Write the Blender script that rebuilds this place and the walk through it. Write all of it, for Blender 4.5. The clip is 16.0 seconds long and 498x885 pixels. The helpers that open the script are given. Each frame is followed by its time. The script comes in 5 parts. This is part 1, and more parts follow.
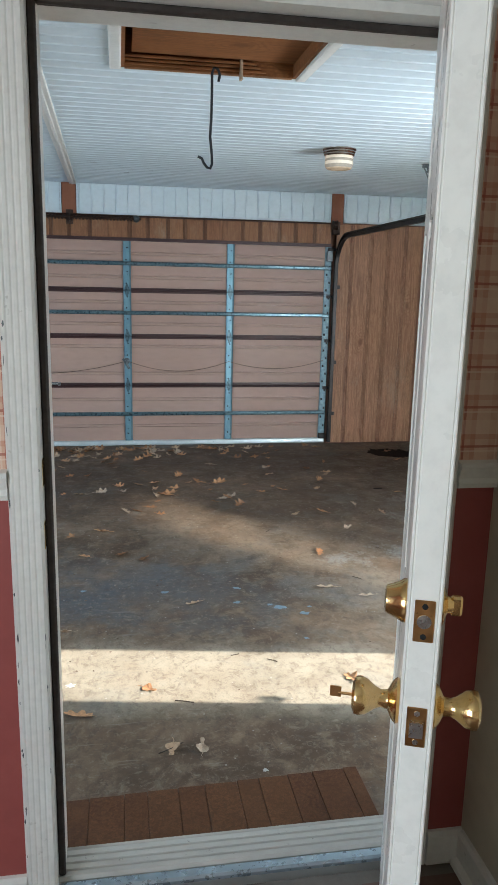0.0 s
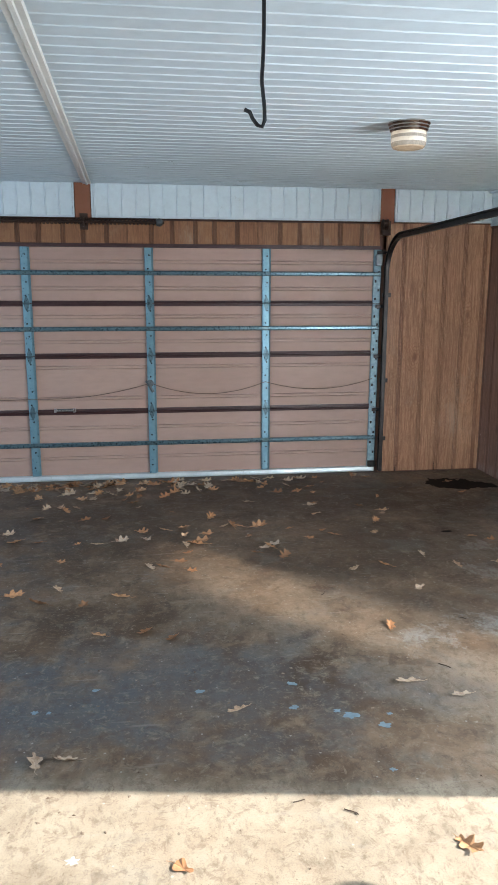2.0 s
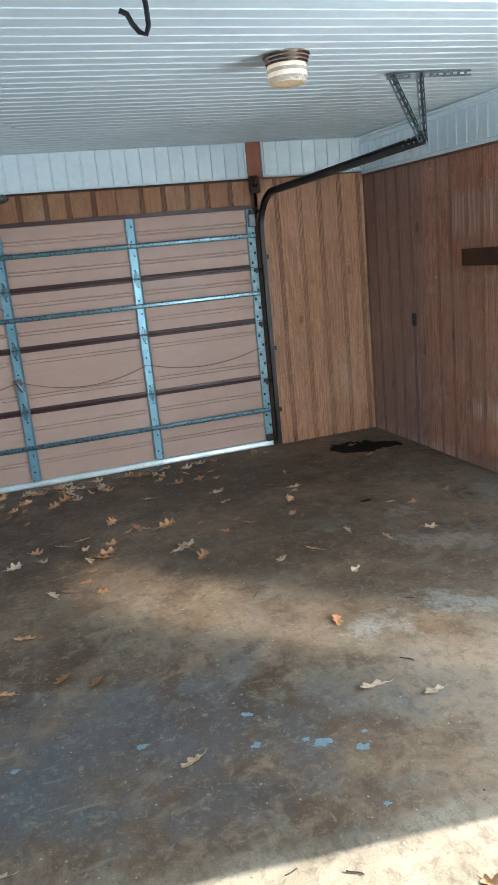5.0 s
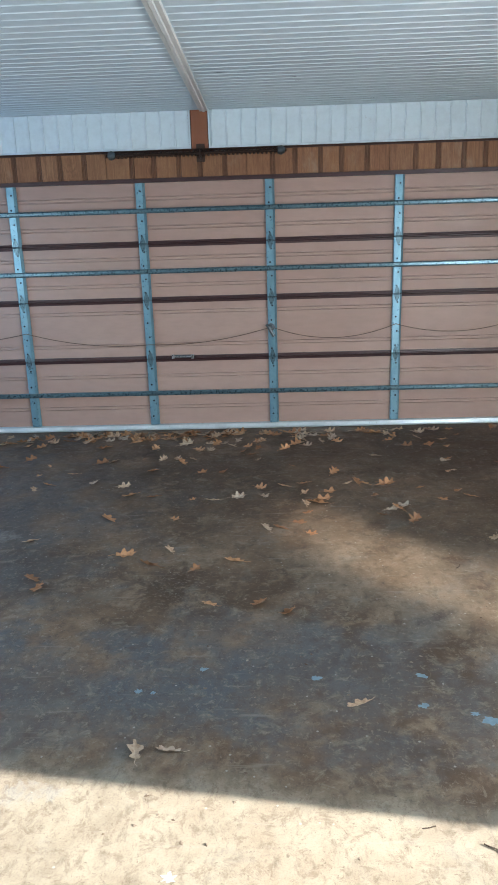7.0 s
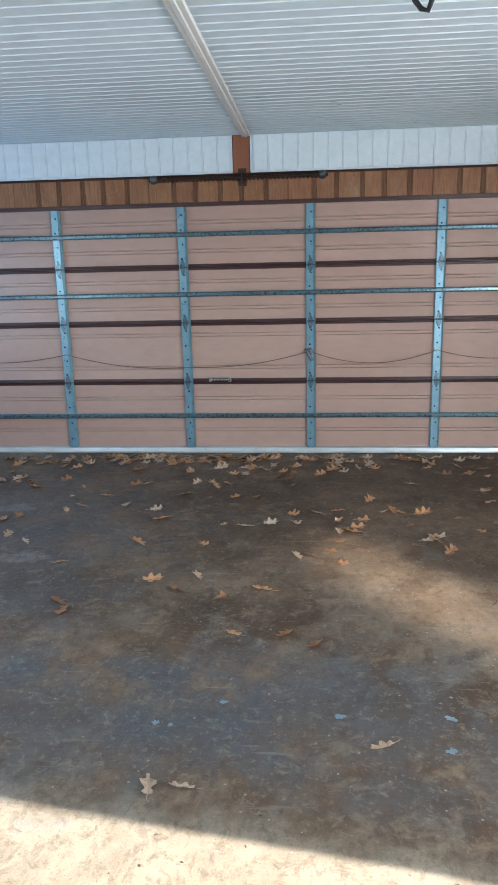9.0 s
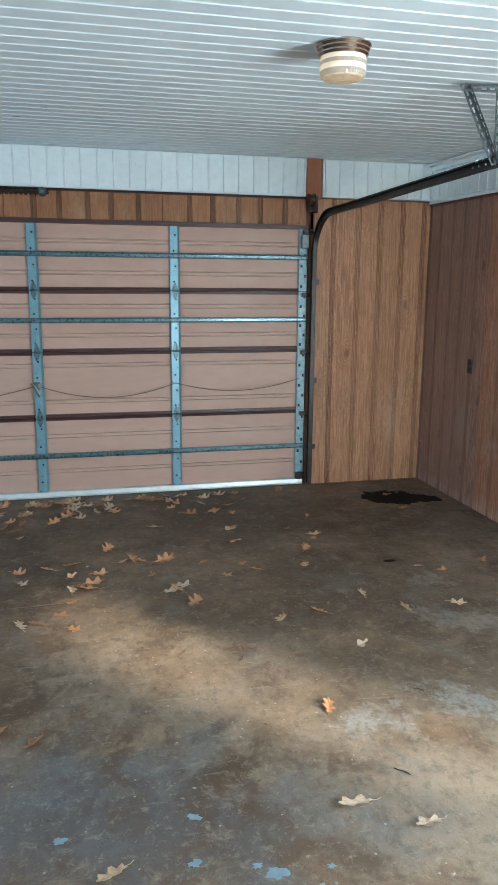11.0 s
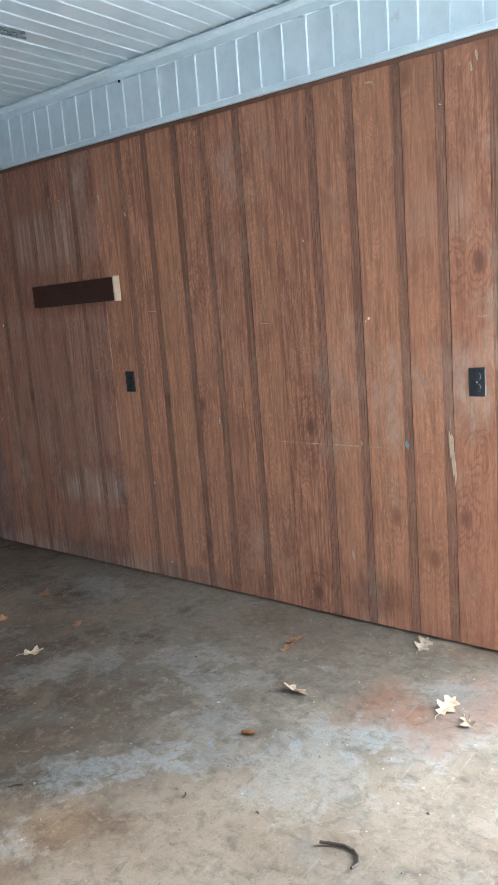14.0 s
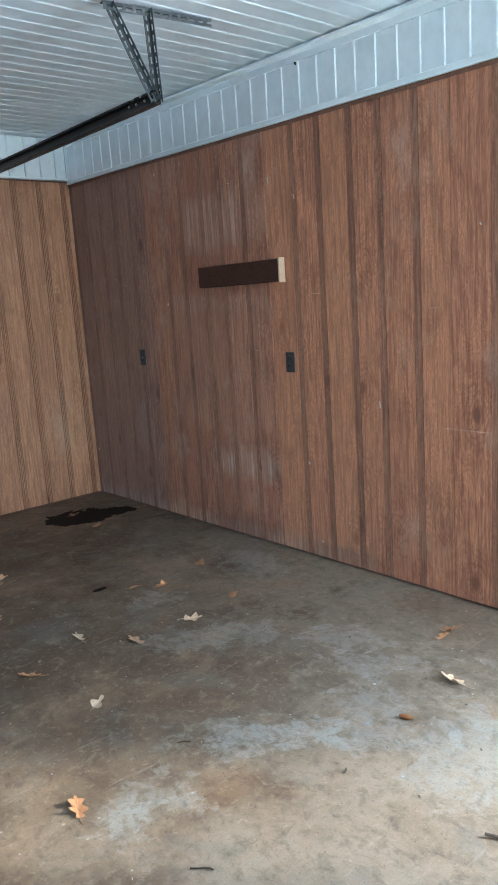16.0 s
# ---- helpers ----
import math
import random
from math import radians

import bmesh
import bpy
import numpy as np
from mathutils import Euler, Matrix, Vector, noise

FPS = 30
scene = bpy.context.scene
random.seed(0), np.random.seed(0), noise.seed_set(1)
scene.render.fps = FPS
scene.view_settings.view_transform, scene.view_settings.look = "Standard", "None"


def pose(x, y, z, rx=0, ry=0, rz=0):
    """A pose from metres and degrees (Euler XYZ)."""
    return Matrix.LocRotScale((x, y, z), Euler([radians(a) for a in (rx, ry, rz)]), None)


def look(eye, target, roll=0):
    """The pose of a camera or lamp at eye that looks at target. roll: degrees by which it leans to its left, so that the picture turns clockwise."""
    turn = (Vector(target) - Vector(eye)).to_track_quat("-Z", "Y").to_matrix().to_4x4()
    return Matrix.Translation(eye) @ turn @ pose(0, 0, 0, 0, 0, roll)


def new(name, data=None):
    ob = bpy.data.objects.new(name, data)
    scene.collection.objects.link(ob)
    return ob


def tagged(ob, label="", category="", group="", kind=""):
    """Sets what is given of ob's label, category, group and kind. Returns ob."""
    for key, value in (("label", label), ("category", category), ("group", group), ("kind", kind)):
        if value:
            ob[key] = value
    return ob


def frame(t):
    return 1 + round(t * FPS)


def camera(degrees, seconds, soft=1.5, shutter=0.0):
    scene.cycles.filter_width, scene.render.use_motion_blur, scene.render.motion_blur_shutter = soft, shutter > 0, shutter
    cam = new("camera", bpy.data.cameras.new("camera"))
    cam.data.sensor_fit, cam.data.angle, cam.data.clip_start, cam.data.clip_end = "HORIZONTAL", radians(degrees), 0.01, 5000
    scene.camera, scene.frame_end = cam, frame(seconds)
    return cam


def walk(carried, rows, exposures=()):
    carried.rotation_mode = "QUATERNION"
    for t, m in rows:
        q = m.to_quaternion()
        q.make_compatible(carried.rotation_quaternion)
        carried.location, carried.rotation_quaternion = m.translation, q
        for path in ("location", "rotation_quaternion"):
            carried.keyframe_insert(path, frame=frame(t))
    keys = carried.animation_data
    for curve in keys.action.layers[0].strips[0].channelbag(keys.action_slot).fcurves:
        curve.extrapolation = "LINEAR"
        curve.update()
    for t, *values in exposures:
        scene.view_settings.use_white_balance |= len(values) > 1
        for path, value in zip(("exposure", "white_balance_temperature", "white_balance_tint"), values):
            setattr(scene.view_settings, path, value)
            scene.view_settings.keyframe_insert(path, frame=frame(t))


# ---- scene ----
cam = camera(37.2, 16.0)
PATH = [
    (0, (0.244, 0.513, 1.801), (0.583, 2.437, 1.373), 1.3),
    (0.5, (0.222, 0.78, 1.808), (0.476, 2.713, 1.363), 1.3),
    (1, (0.245, 1.022, 1.811), (0.478, 2.962, 1.383), 1.3),
    (1.5, (0.272, 1.276, 1.8), (0.495, 3.221, 1.39), 1.1),
    (2, (0.276, 1.512, 1.792), (0.546, 3.453, 1.389), 0.1),
    (2.5, (0.243, 1.709, 1.795), (0.617, 3.631, 1.387), -2.6),
    (3, (0.204, 1.887, 1.798), (0.682, 3.782, 1.371), -5.3),
    (3.5, (0.182, 2.006, 1.799), (0.718, 3.88, 1.354), -5.9),
    (4, (0.18, 2.054, 1.792), (0.758, 3.911, 1.326), -6.0),
    (4.2, (0.182, 2.07, 1.792), (0.779, 3.919, 1.317), -5.9),
    (6.3, (0.306, 2.03, 1.769), (0.695, 3.92, 1.242), -1.4),
    (6.5, (0.301, 2.006, 1.77), (0.552, 3.913, 1.224), -1.4),
    (7, (0.334, 1.941, 1.78), (0.261, 3.861, 1.223), -1.8),
    (7.5, (0.348, 1.926, 1.792), (0.11, 3.836, 1.247), -1.9),
    (8, (0.357, 1.92, 1.805), (0.069, 3.827, 1.273), -1.5),
    (8.2, (0.372, 1.927, 1.799), (0.08, 3.836, 1.277), -1.6),
    (10.3, (0.452, 2.293, 1.754), (0.669, 4.227, 1.292), -0.2),
    (10.5, (0.485, 2.345, 1.75), (0.768, 4.272, 1.297), 0.1),
    (11, (0.575, 2.49, 1.714), (1.035, 4.392, 1.3), 0.4),
    (11.5, (0.66, 2.657, 1.696), (1.365, 4.496, 1.35), 0.1),
    (12, (0.703, 2.808, 1.686), (1.656, 4.548, 1.435), -0.0),
    (12.5, (0.749, 2.934, 1.654), (1.868, 4.578, 1.439), -0.8),
    (13, (0.82, 3.008, 1.579), (2.124, 4.508, 1.36), -1.2),
    (13.5, (0.865, 3.085, 1.472), (2.342, 4.405, 1.198), -2.7),
    (14, (0.842, 3.152, 1.442), (2.368, 4.396, 1.092), -4.5),
    (14.5, (0.818, 3.196, 1.446), (2.287, 4.491, 1.036), -5.6),
    (15, (0.778, 3.226, 1.435), (2.171, 4.597, 1.012), -6.0),
    (15.5, (0.74, 3.233, 1.463), (2.073, 4.662, 1.041), -5.0),
    (16, (0.718, 3.23, 1.479), (1.993, 4.722, 1.095), -3.8),
]
walk(cam, [(t, look(eye, target, roll)) for t, eye, target, roll in PATH], [
    (0, 2.15, 6350, 9), (2.5, 2.28, 6500, 13), (4.2, 2.36, 6250, 9), (6.4, 2.3, 6250, 6), (7.5, 2.36, 6450, 13), (8.2, 2.42, 6500, 13), (10.5, 2.48, 6450, 9), (11, 2.5, 6400, 6), (11.5, 2.6, 6400, 8), (12, 2.4, 6200, 7), (13, 2.3, 6150, 12), (14, 2.32, 5980, 9), (15, 2.44, 5950, 7), (16, 2.5, 5950, 7)])

# ---- world, sun, sky ----
SUN_EL, SUN_DIR = radians(24.0), Vector((-0.9885, 0.1513, 0))
world = bpy.data.worlds.new("world")
scene.world = world
world.use_nodes = True
wn = world.node_tree
sky = wn.nodes.new("ShaderNodeTexSky")
sky.sky_type, sky.sun_disc = "NISHITA", False
sky.sun_elevation, sky.sun_rotation = SUN_EL, radians(98.7)
wn.links.new(sky.outputs[0], wn.nodes["Background"].inputs[0])
wn.nodes["Background"].inputs[1].default_value = 0.12


def lamp(name, kind, m, energy, color, **settings):
    data = bpy.data.lights.new(name, kind)
    data.energy, data.color = energy, color
    if kind == "SUN":
        data.angle = settings["angle"]
    elif kind == "SPOT":
        data.spot_size, data.spot_blend, data.shadow_soft_size = settings["cone"], 1.0, settings["soft"]
    else:
        data.shape, data.size, data.size_y = "RECTANGLE", settings["size"], settings["size_y"]
    ob = new(name, data)
    ob.matrix_world = m
    return ob


sun_way = Vector((SUN_DIR.x * math.cos(SUN_EL), SUN_DIR.y * math.cos(SUN_EL), -math.sin(SUN_EL)))
lamp("sun", "SUN", look(-sun_way * 20, (0, 0, 0)), 4.2, (1.0, 0.94, 0.84), angle=radians(0.6))
lamp("side_door_daylight", "AREA", look((3.70, 2.95, 0.95), (0, 3.8, 0.6)), 54, (0.80, 0.92, 1.0), size=0.9, size_y=1.7)
# fill lamps in the unseen west windows, added for light from the left
lamp("west_fill", "AREA", look((-3.42, 3.75, 1.5), (0, 4.2, 1.2)), 16, (0.72, 0.89, 1.0), size=2.4, size_y=1.3)
lamp("west_blue_fill", "AREA", look((-3.42, 7.5, 1.5), (0, 7.7, 1.0)), 3.8, (0.20, 0.55, 1.0), size=0.7, size_y=1.1)
# added spot lamps outdoors, for low sun thrown back from unseen glass, in through the side door
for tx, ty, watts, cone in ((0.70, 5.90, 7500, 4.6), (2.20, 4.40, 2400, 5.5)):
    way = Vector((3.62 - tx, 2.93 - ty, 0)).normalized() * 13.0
    lamp("glint_spot", "SPOT", look((tx + way.x, ty + way.y, 13.0 * math.tan(SUN_EL)), (tx, ty, 0)), watts, (1.0, 0.88, 0.70), cone=radians(cone), soft=0.55)
# fill lamp at the unseen room window, added to light the house side
lamp("room_fill", "AREA", look((-1.56, -0.5, 1.65), (1.0, 1.6, 1.45)), 13, (0.84, 0.94, 1.0), size=1.3, size_y=1.2)

# ---- materials ----


def shader(name):
    m = bpy.data.materials.new(name)
    m.use_nodes = True
    nt = m.node_tree
    return m, nt, nt.nodes["Principled BSDF"]


def node(nt, kind, **inputs):
    n = nt.nodes.new(kind)
    for key, value in inputs.items():
        n.inputs[key].default_value = value
    return n


def math_node(nt, op, a, b=None, clamp=False):
    n = nt.nodes.new("ShaderNodeMath")
    n.operation, n.use_clamp = op, clamp
    for i, v in enumerate((a, b)):
        if v is None:
            continue
        if isinstance(v, (int, float)):
            n.inputs[i].default_value = v
        else:
            nt.links.new(v, n.inputs[i])
    return n.outputs[0]


def place(nt, scale=(1, 1, 1), turn=(0, 0, 0)):
    """World position, stretched."""
    g = nt.nodes.new("ShaderNodeNewGeometry")
    mp = nt.nodes.new("ShaderNodeMapping")
    mp.inputs["Scale"].default_value = scale
    mp.inputs["Rotation"].default_value = turn
    nt.links.new(g.outputs["Position"], mp.inputs["Vector"])
    return mp.outputs[0]


def grain(nt, scale, stretch=(1, 1, 1), detail=5.0, rough=0.6, warp=0.0, offset=None):
    n = node(nt, "ShaderNodeTexNoise", Scale=scale, Detail=detail, Roughness=rough, Distortion=warp)
    v = place(nt, stretch)
    if offset is not None:
        add = nt.nodes.new("ShaderNodeVectorMath")
        add.operation = "ADD"
        nt.links.new(v, add.inputs[0])
        nt.links.new(offset, add.inputs[1])
        v = add.outputs[0]
    nt.links.new(v, n.inputs["Vector"])
    return n.outputs["Fac"]


def span(nt, value, lo, hi, a=0.0, b=1.0):
    n = nt.nodes.new("ShaderNodeMapRange")
    n.interpolation_type = "SMOOTHSTEP"
    for key, v in zip(("From Min", "From Max", "To Min", "To Max"), (lo, hi, a, b)):
        n.inputs[key].default_value = v
    nt.links.new(value, n.inputs["Value"])
    return n.outputs[0]


def mix(nt, fac, a, b, mode="MIX"):
    n = nt.nodes.new("ShaderNodeMix")
    n.data_type, n.blend_type = "RGBA", mode
    for sock, v in ((n.inputs[0], fac), (n.inputs[6], a), (n.inputs[7], b)):
        if isinstance(v, (int, float)):
            sock.default_value = v
        elif isinstance(v, tuple):
            sock.default_value = (*v, 1)
        else:
            nt.links.new(v, sock)
    return n.outputs[2]


def bump(nt, bsdf, height, strength=0.3, distance=0.002):
    b = node(nt, "ShaderNodeBump", Strength=strength, Distance=distance)
    nt.links.new(height, b.inputs["Height"])
    nt.links.new(b.outputs[0], bsdf.inputs["Normal"])


def plain(name, a, b, scale=8.0, rough=0.5, metal=0.0, wear=None, stretch=(1, 1, 1), relief=0.15, vary=0.0, gloss=0.5):
    """Paint, metal or plastic: two tones in large blotches, fine grain, and wear in a third tone."""
    m, nt, p = shader(name)
    col = mix(nt, span(nt, grain(nt, scale, stretch), 0.3, 0.7), a, b)
    fine = grain(nt, scale * 14, stretch)
    col = mix(nt, span(nt, fine, 0.35, 0.75, 0.0, 0.35), col, tuple(0.75 * c for c in a))
    if wear:
        col = mix(nt, span(nt, grain(nt, scale * 5, (1, 1, 1), 8, 0.7), 0.63, 0.70), col, wear)
    if vary:
        info = nt.nodes.new("ShaderNodeObjectInfo")
        col = mix(nt, math_node(nt, "MULTIPLY", info.outputs["Random"], vary), col, tuple(0.5 * c for c in b))
    nt.links.new(col, p.inputs["Base Color"])
    p.inputs["Metallic"].default_value = metal
    p.inputs["Specular IOR Level"].default_value = gloss
    nt.links.new(span(nt, grain(nt, scale * 3), 0.3, 0.7, rough * 0.8, min(1, rough * 1.2)), p.inputs["Roughness"])
    bump(nt, p, fine, relief, 0.001)
    return m


def plywood(name, light, dark, groove, pale, along="z", bleach=0.0, rubs=(), smudges=()):
    """Stained plywood siding: long grain, flame figure, knots, streaks and bleached rubs."""
    m, nt, p = shader(name)
    info = nt.nodes.new("ShaderNodeObjectInfo")
    off = nt.nodes.new("ShaderNodeCombineXYZ")
    for i in range(3):
        nt.links.new(math_node(nt, "MULTIPLY", info.outputs["Random"], 17.0 + 9 * i), off.inputs[i])
    s = {"z": (1, 1, 0.05), "x": (0.05, 1, 1)}[along]
    s2 = {"z": (1, 1, 0.24), "x": (0.24, 1, 1)}[along]
    fine = grain(nt, 70, s, 6, 0.65, 0.2, off.outputs[0])
    figure = grain(nt, 7.0, s2, 3, 0.5, 2.6, off.outputs[0])
    rings = math_node(nt, "FRACT", math_node(nt, "MULTIPLY", figure, 15.0))
    rings = math_node(nt, "ABSOLUTE", math_node(nt, "SUBTRACT", rings, 0.5))
    rings = math_node(nt, "ADD", math_node(nt, "MULTIPLY", rings, 0.75), math_node(nt, "MULTIPLY", math_node(nt, "SUBTRACT", grain(nt, 26, s2, 6, 0.7, 0.8, off.outputs[0]), 0.38), 0.55))
    broad = grain(nt, 1.6, s2, 4, 0.6, 0.0, off.outputs[0])
    col = mix(nt, span(nt, rings, 0.04, 0.42, 0.04, 0.80), light, dark)
    col = mix(nt, span(nt, fine, 0.42, 0.62, 0.0, 0.62), col, groove)
    col = mix(nt, span(nt, broad, 0.40, 0.66, 0.0, 0.5), col, dark)
    mottle = grain(nt, 11, {"z": (1, 1, 0.4), "x": (0.4, 1, 1)}[along], 7, 0.7, 0.6, off.outputs[0])
    col = mix(nt, span(nt, mottle, 0.46, 0.68, 0.0, 0.42), col, groove)
    hair = grain(nt, 190, s, 3, 0.6, 0.0, off.outputs[0])
    col = mix(nt, span(nt, hair, 0.50, 0.66, 0.0, 0.4), col, groove)
    knots = node(nt, "ShaderNodeTexVoronoi", Scale=4.2)
    add = nt.nodes.new("ShaderNodeVectorMath")
    nt.links.new(place(nt, {"z": (1, 1, 0.55), "x": (0.55, 1, 1)}[along]), add.inputs[0])
    nt.links.new(off.outputs[0], add.inputs[1])
    nt.links.new(add.outputs[0], knots.inputs["Vector"])
    col = mix(nt, span(nt, knots.outputs["Distance"], 0.04, 0.15, 0.9, 0.0), col, groove)
    whorl = math_node(nt, "ADD", math_node(nt, "MULTIPLY", knots.outputs["Distance"], 13.0), math_node(nt, "MULTIPLY", figure, 5.0))
    whorl = math_node(nt, "ABSOLUTE", math_node(nt, "SUBTRACT", math_node(nt, "FRACT", whorl), 0.5))
    whorl = math_node(nt, "MULTIPLY", span(nt, whorl, 0.0, 0.30, 0.46, 0.0), span(nt, knots.outputs["Distance"], 0.22, 0.50, 1.0, 0.0))
    col = mix(nt, whorl, col, groove)
    col = mix(nt, math_node(nt, "MULTIPLY", info.outputs["Random"], 0.26), col, groove)
    other = math_node(nt, "FRACT", math_node(nt, "MULTIPLY", info.outputs["Random"], 13.7))
    col = mix(nt, math_node(nt, "MULTIPLY", other, 0.22), col, (0.95 * light[0], 1.0 * light[1], 0.9 * light[2]))
    rub = math_node(nt, "MULTIPLY", span(nt, grain(nt, 2.3, (1, 1, 0.6), 6, 0.7), 0.54, 0.74), span(nt, fine, 0.35, 0.6, 0.2, 1.0))
    col = mix(nt, math_node(nt, "MULTIPLY", rub, 0.45 + bleach), col, pale)
    sep = nt.nodes.new("ShaderNodeSeparateXYZ")
    nt.links.new(place(nt), sep.inputs[0])
    wob = math_node(nt, "MULTIPLY", math_node(nt, "SUBTRACT", grain(nt, 5, (1, 1, 1), 6), 0.5), 0.22)
    streak = grain(nt, 42, (1, 1, 0.02), 3, 0.5)
    for y0, y1, z0, z1, much in rubs:
        f = math_node(nt, "MULTIPLY", span(nt, streak, 0.50, 0.60, 0.30, 1.0), much)
        for axis, lo, hi in ((1, y0, y1), (2, z0, z1)):
            at = math_node(nt, "ADD", sep.outputs[axis], wob) if z1 - z0 > 0.05 else sep.outputs[axis]
            d = min(0.12, (hi - lo) / 2)
            f = math_node(nt, "MULTIPLY", math_node(nt, "MULTIPLY", f, span(nt, at, lo, lo + d)), span(nt, at, hi - d, hi, 1.0, 0.0))
        col = mix(nt, f, col, pale)
    for y0, z0, ry, rz in smudges:
        f = 0.42
        for axis, c, r in ((1, y0, ry), (2, z0, rz)):
            d = math_node(nt, "ABSOLUTE", math_node(nt, "SUBTRACT", math_node(nt, "ADD", sep.outputs[axis], wob), c))
            f = math_node(nt, "MULTIPLY", f, span(nt, d, 0.2 * r, r, 1.0, 0.0))
        col = mix(nt, f, col, tuple(0.35 * c for c in groove))
    nick = span(nt, grain(nt, 16, (1, 1, 0.7), 2, 0.5), 0.765, 0.79)
    col = mix(nt, math_node(nt, "MULTIPLY", nick, 0.7), col, tuple(min(1, 1.9 * c) for c in pale))
    nt.links.new(col, p.inputs["Base Color"])
    nt.links.new(span(nt, broad, 0.3, 0.7, 0.42, 0.68), p.inputs["Roughness"])
    p.inputs["Specular IOR Level"].default_value = 0.22
    bump(nt, p, math_node(nt, "ADD", fine, math_node(nt, "MULTIPLY", rings, 0.5)), 0.35, 0.0015)
    return m


def blot(nt, x, y, rx, ry, turn, soft, wob, amp=5.0):
    """An uneven blot on the ground: 1 inside, 0 outside."""
    g = nt.nodes.new("ShaderNodeNewGeometry")
    mp = nt.nodes.new("ShaderNodeMapping")
    mp.vector_type = "TEXTURE"
    mp.inputs["Location"].default_value = (x, y, 0)
    mp.inputs["Rotation"].default_value = (0, 0, radians(turn))
    mp.inputs["Scale"].default_value = (rx, ry, 1000)
    nt.links.new(g.outputs["Position"], mp.inputs["Vector"])
    length = nt.nodes.new("ShaderNodeVectorMath")
    length.operation = "LENGTH"
    nt.links.new(mp.outputs[0], length.inputs[0])
    d = math_node(nt, "ADD", length.outputs["Value"], math_node(nt, "MULTIPLY", math_node(nt, "SUBTRACT", wob, 0.5), amp))
    return span(nt, d, 1.0 - soft, 1.0 + soft, 1.0, 0.0)


def concrete():
    m, nt, p = shader("stained_concrete")
    wob, mid = grain(nt, 2.6, (1, 1, 1), 8, 0.62), grain(nt, 5.5, (1, 1, 1), 9, 0.68, 0.6)
    streak = grain(nt, 22, (1, 0.6, 1), 9, 0.75, 0.3)
    edge = grain(nt, 6.5, (1, 1, 1), 9, 0.7, 0.4)
    fine, large = grain(nt, 150, (1, 1, 1), 4, 0.7), grain(nt, 0.8, (1, 1, 1), 6, 0.6)
    tan, brown, slate, grey, pale = (0.275, 0.215, 0.160), (0.088, 0.056, 0.036), (0.098, 0.107, 0.120), (0.232, 0.198, 0.158), (0.335, 0.335, 0.315)
    col = mix(nt, span(nt, large, 0.38, 0.64), brown, (0.222, 0.148, 0.096))
    col = mix(nt, span(nt, mid, 0.46, 0.64, 0.0, 0.7), col, (0.275, 0.202, 0.144))
    # clouding
    cloud = grain(nt, 3.4, (1, 1, 1), 12, 0.74, 0.5)
    col = mix(nt, span(nt, cloud, 0.48, 0.64, 0.0, 0.52), col, (0.060, 0.044, 0.031))
    col = mix(nt, span(nt, cloud, 0.34, 0.44, 0.45, 0.0), col, (0.32, 0.25, 0.182))
    # worn grey ground, dark brown ground and slate-coloured ground; tan zones paint in light pools
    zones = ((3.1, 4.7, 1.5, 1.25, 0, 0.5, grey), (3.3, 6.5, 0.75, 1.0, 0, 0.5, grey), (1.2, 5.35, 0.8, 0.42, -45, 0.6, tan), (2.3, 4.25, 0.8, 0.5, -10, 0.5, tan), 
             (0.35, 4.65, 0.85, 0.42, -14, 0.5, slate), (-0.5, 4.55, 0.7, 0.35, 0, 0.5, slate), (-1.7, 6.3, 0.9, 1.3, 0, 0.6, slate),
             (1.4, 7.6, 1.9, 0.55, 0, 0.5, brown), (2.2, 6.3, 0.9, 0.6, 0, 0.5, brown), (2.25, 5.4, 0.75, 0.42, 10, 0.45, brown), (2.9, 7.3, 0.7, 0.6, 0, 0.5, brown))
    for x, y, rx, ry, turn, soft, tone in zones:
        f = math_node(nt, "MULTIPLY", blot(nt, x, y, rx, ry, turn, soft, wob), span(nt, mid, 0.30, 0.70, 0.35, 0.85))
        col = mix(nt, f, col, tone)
    # pale band painted in along the sun strip from the side door, to brighten it
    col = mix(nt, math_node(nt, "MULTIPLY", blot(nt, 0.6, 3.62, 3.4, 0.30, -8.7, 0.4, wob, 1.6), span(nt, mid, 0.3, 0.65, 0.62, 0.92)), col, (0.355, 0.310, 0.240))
    # flakes and pits
    col = mix(nt, span(nt, grain(nt, 38, (1, 1, 1), 5, 0.7, 0.5), 0.56, 0.66, 0.0, 0.35), col, (0.34, 0.29, 0.235))
    col = mix(nt, span(nt, grain(nt, 57, (1, 1, 1), 4, 0.65, 0.3), 0.61, 0.70, 0.0, 0.50), col, (0.055, 0.042, 0.032))
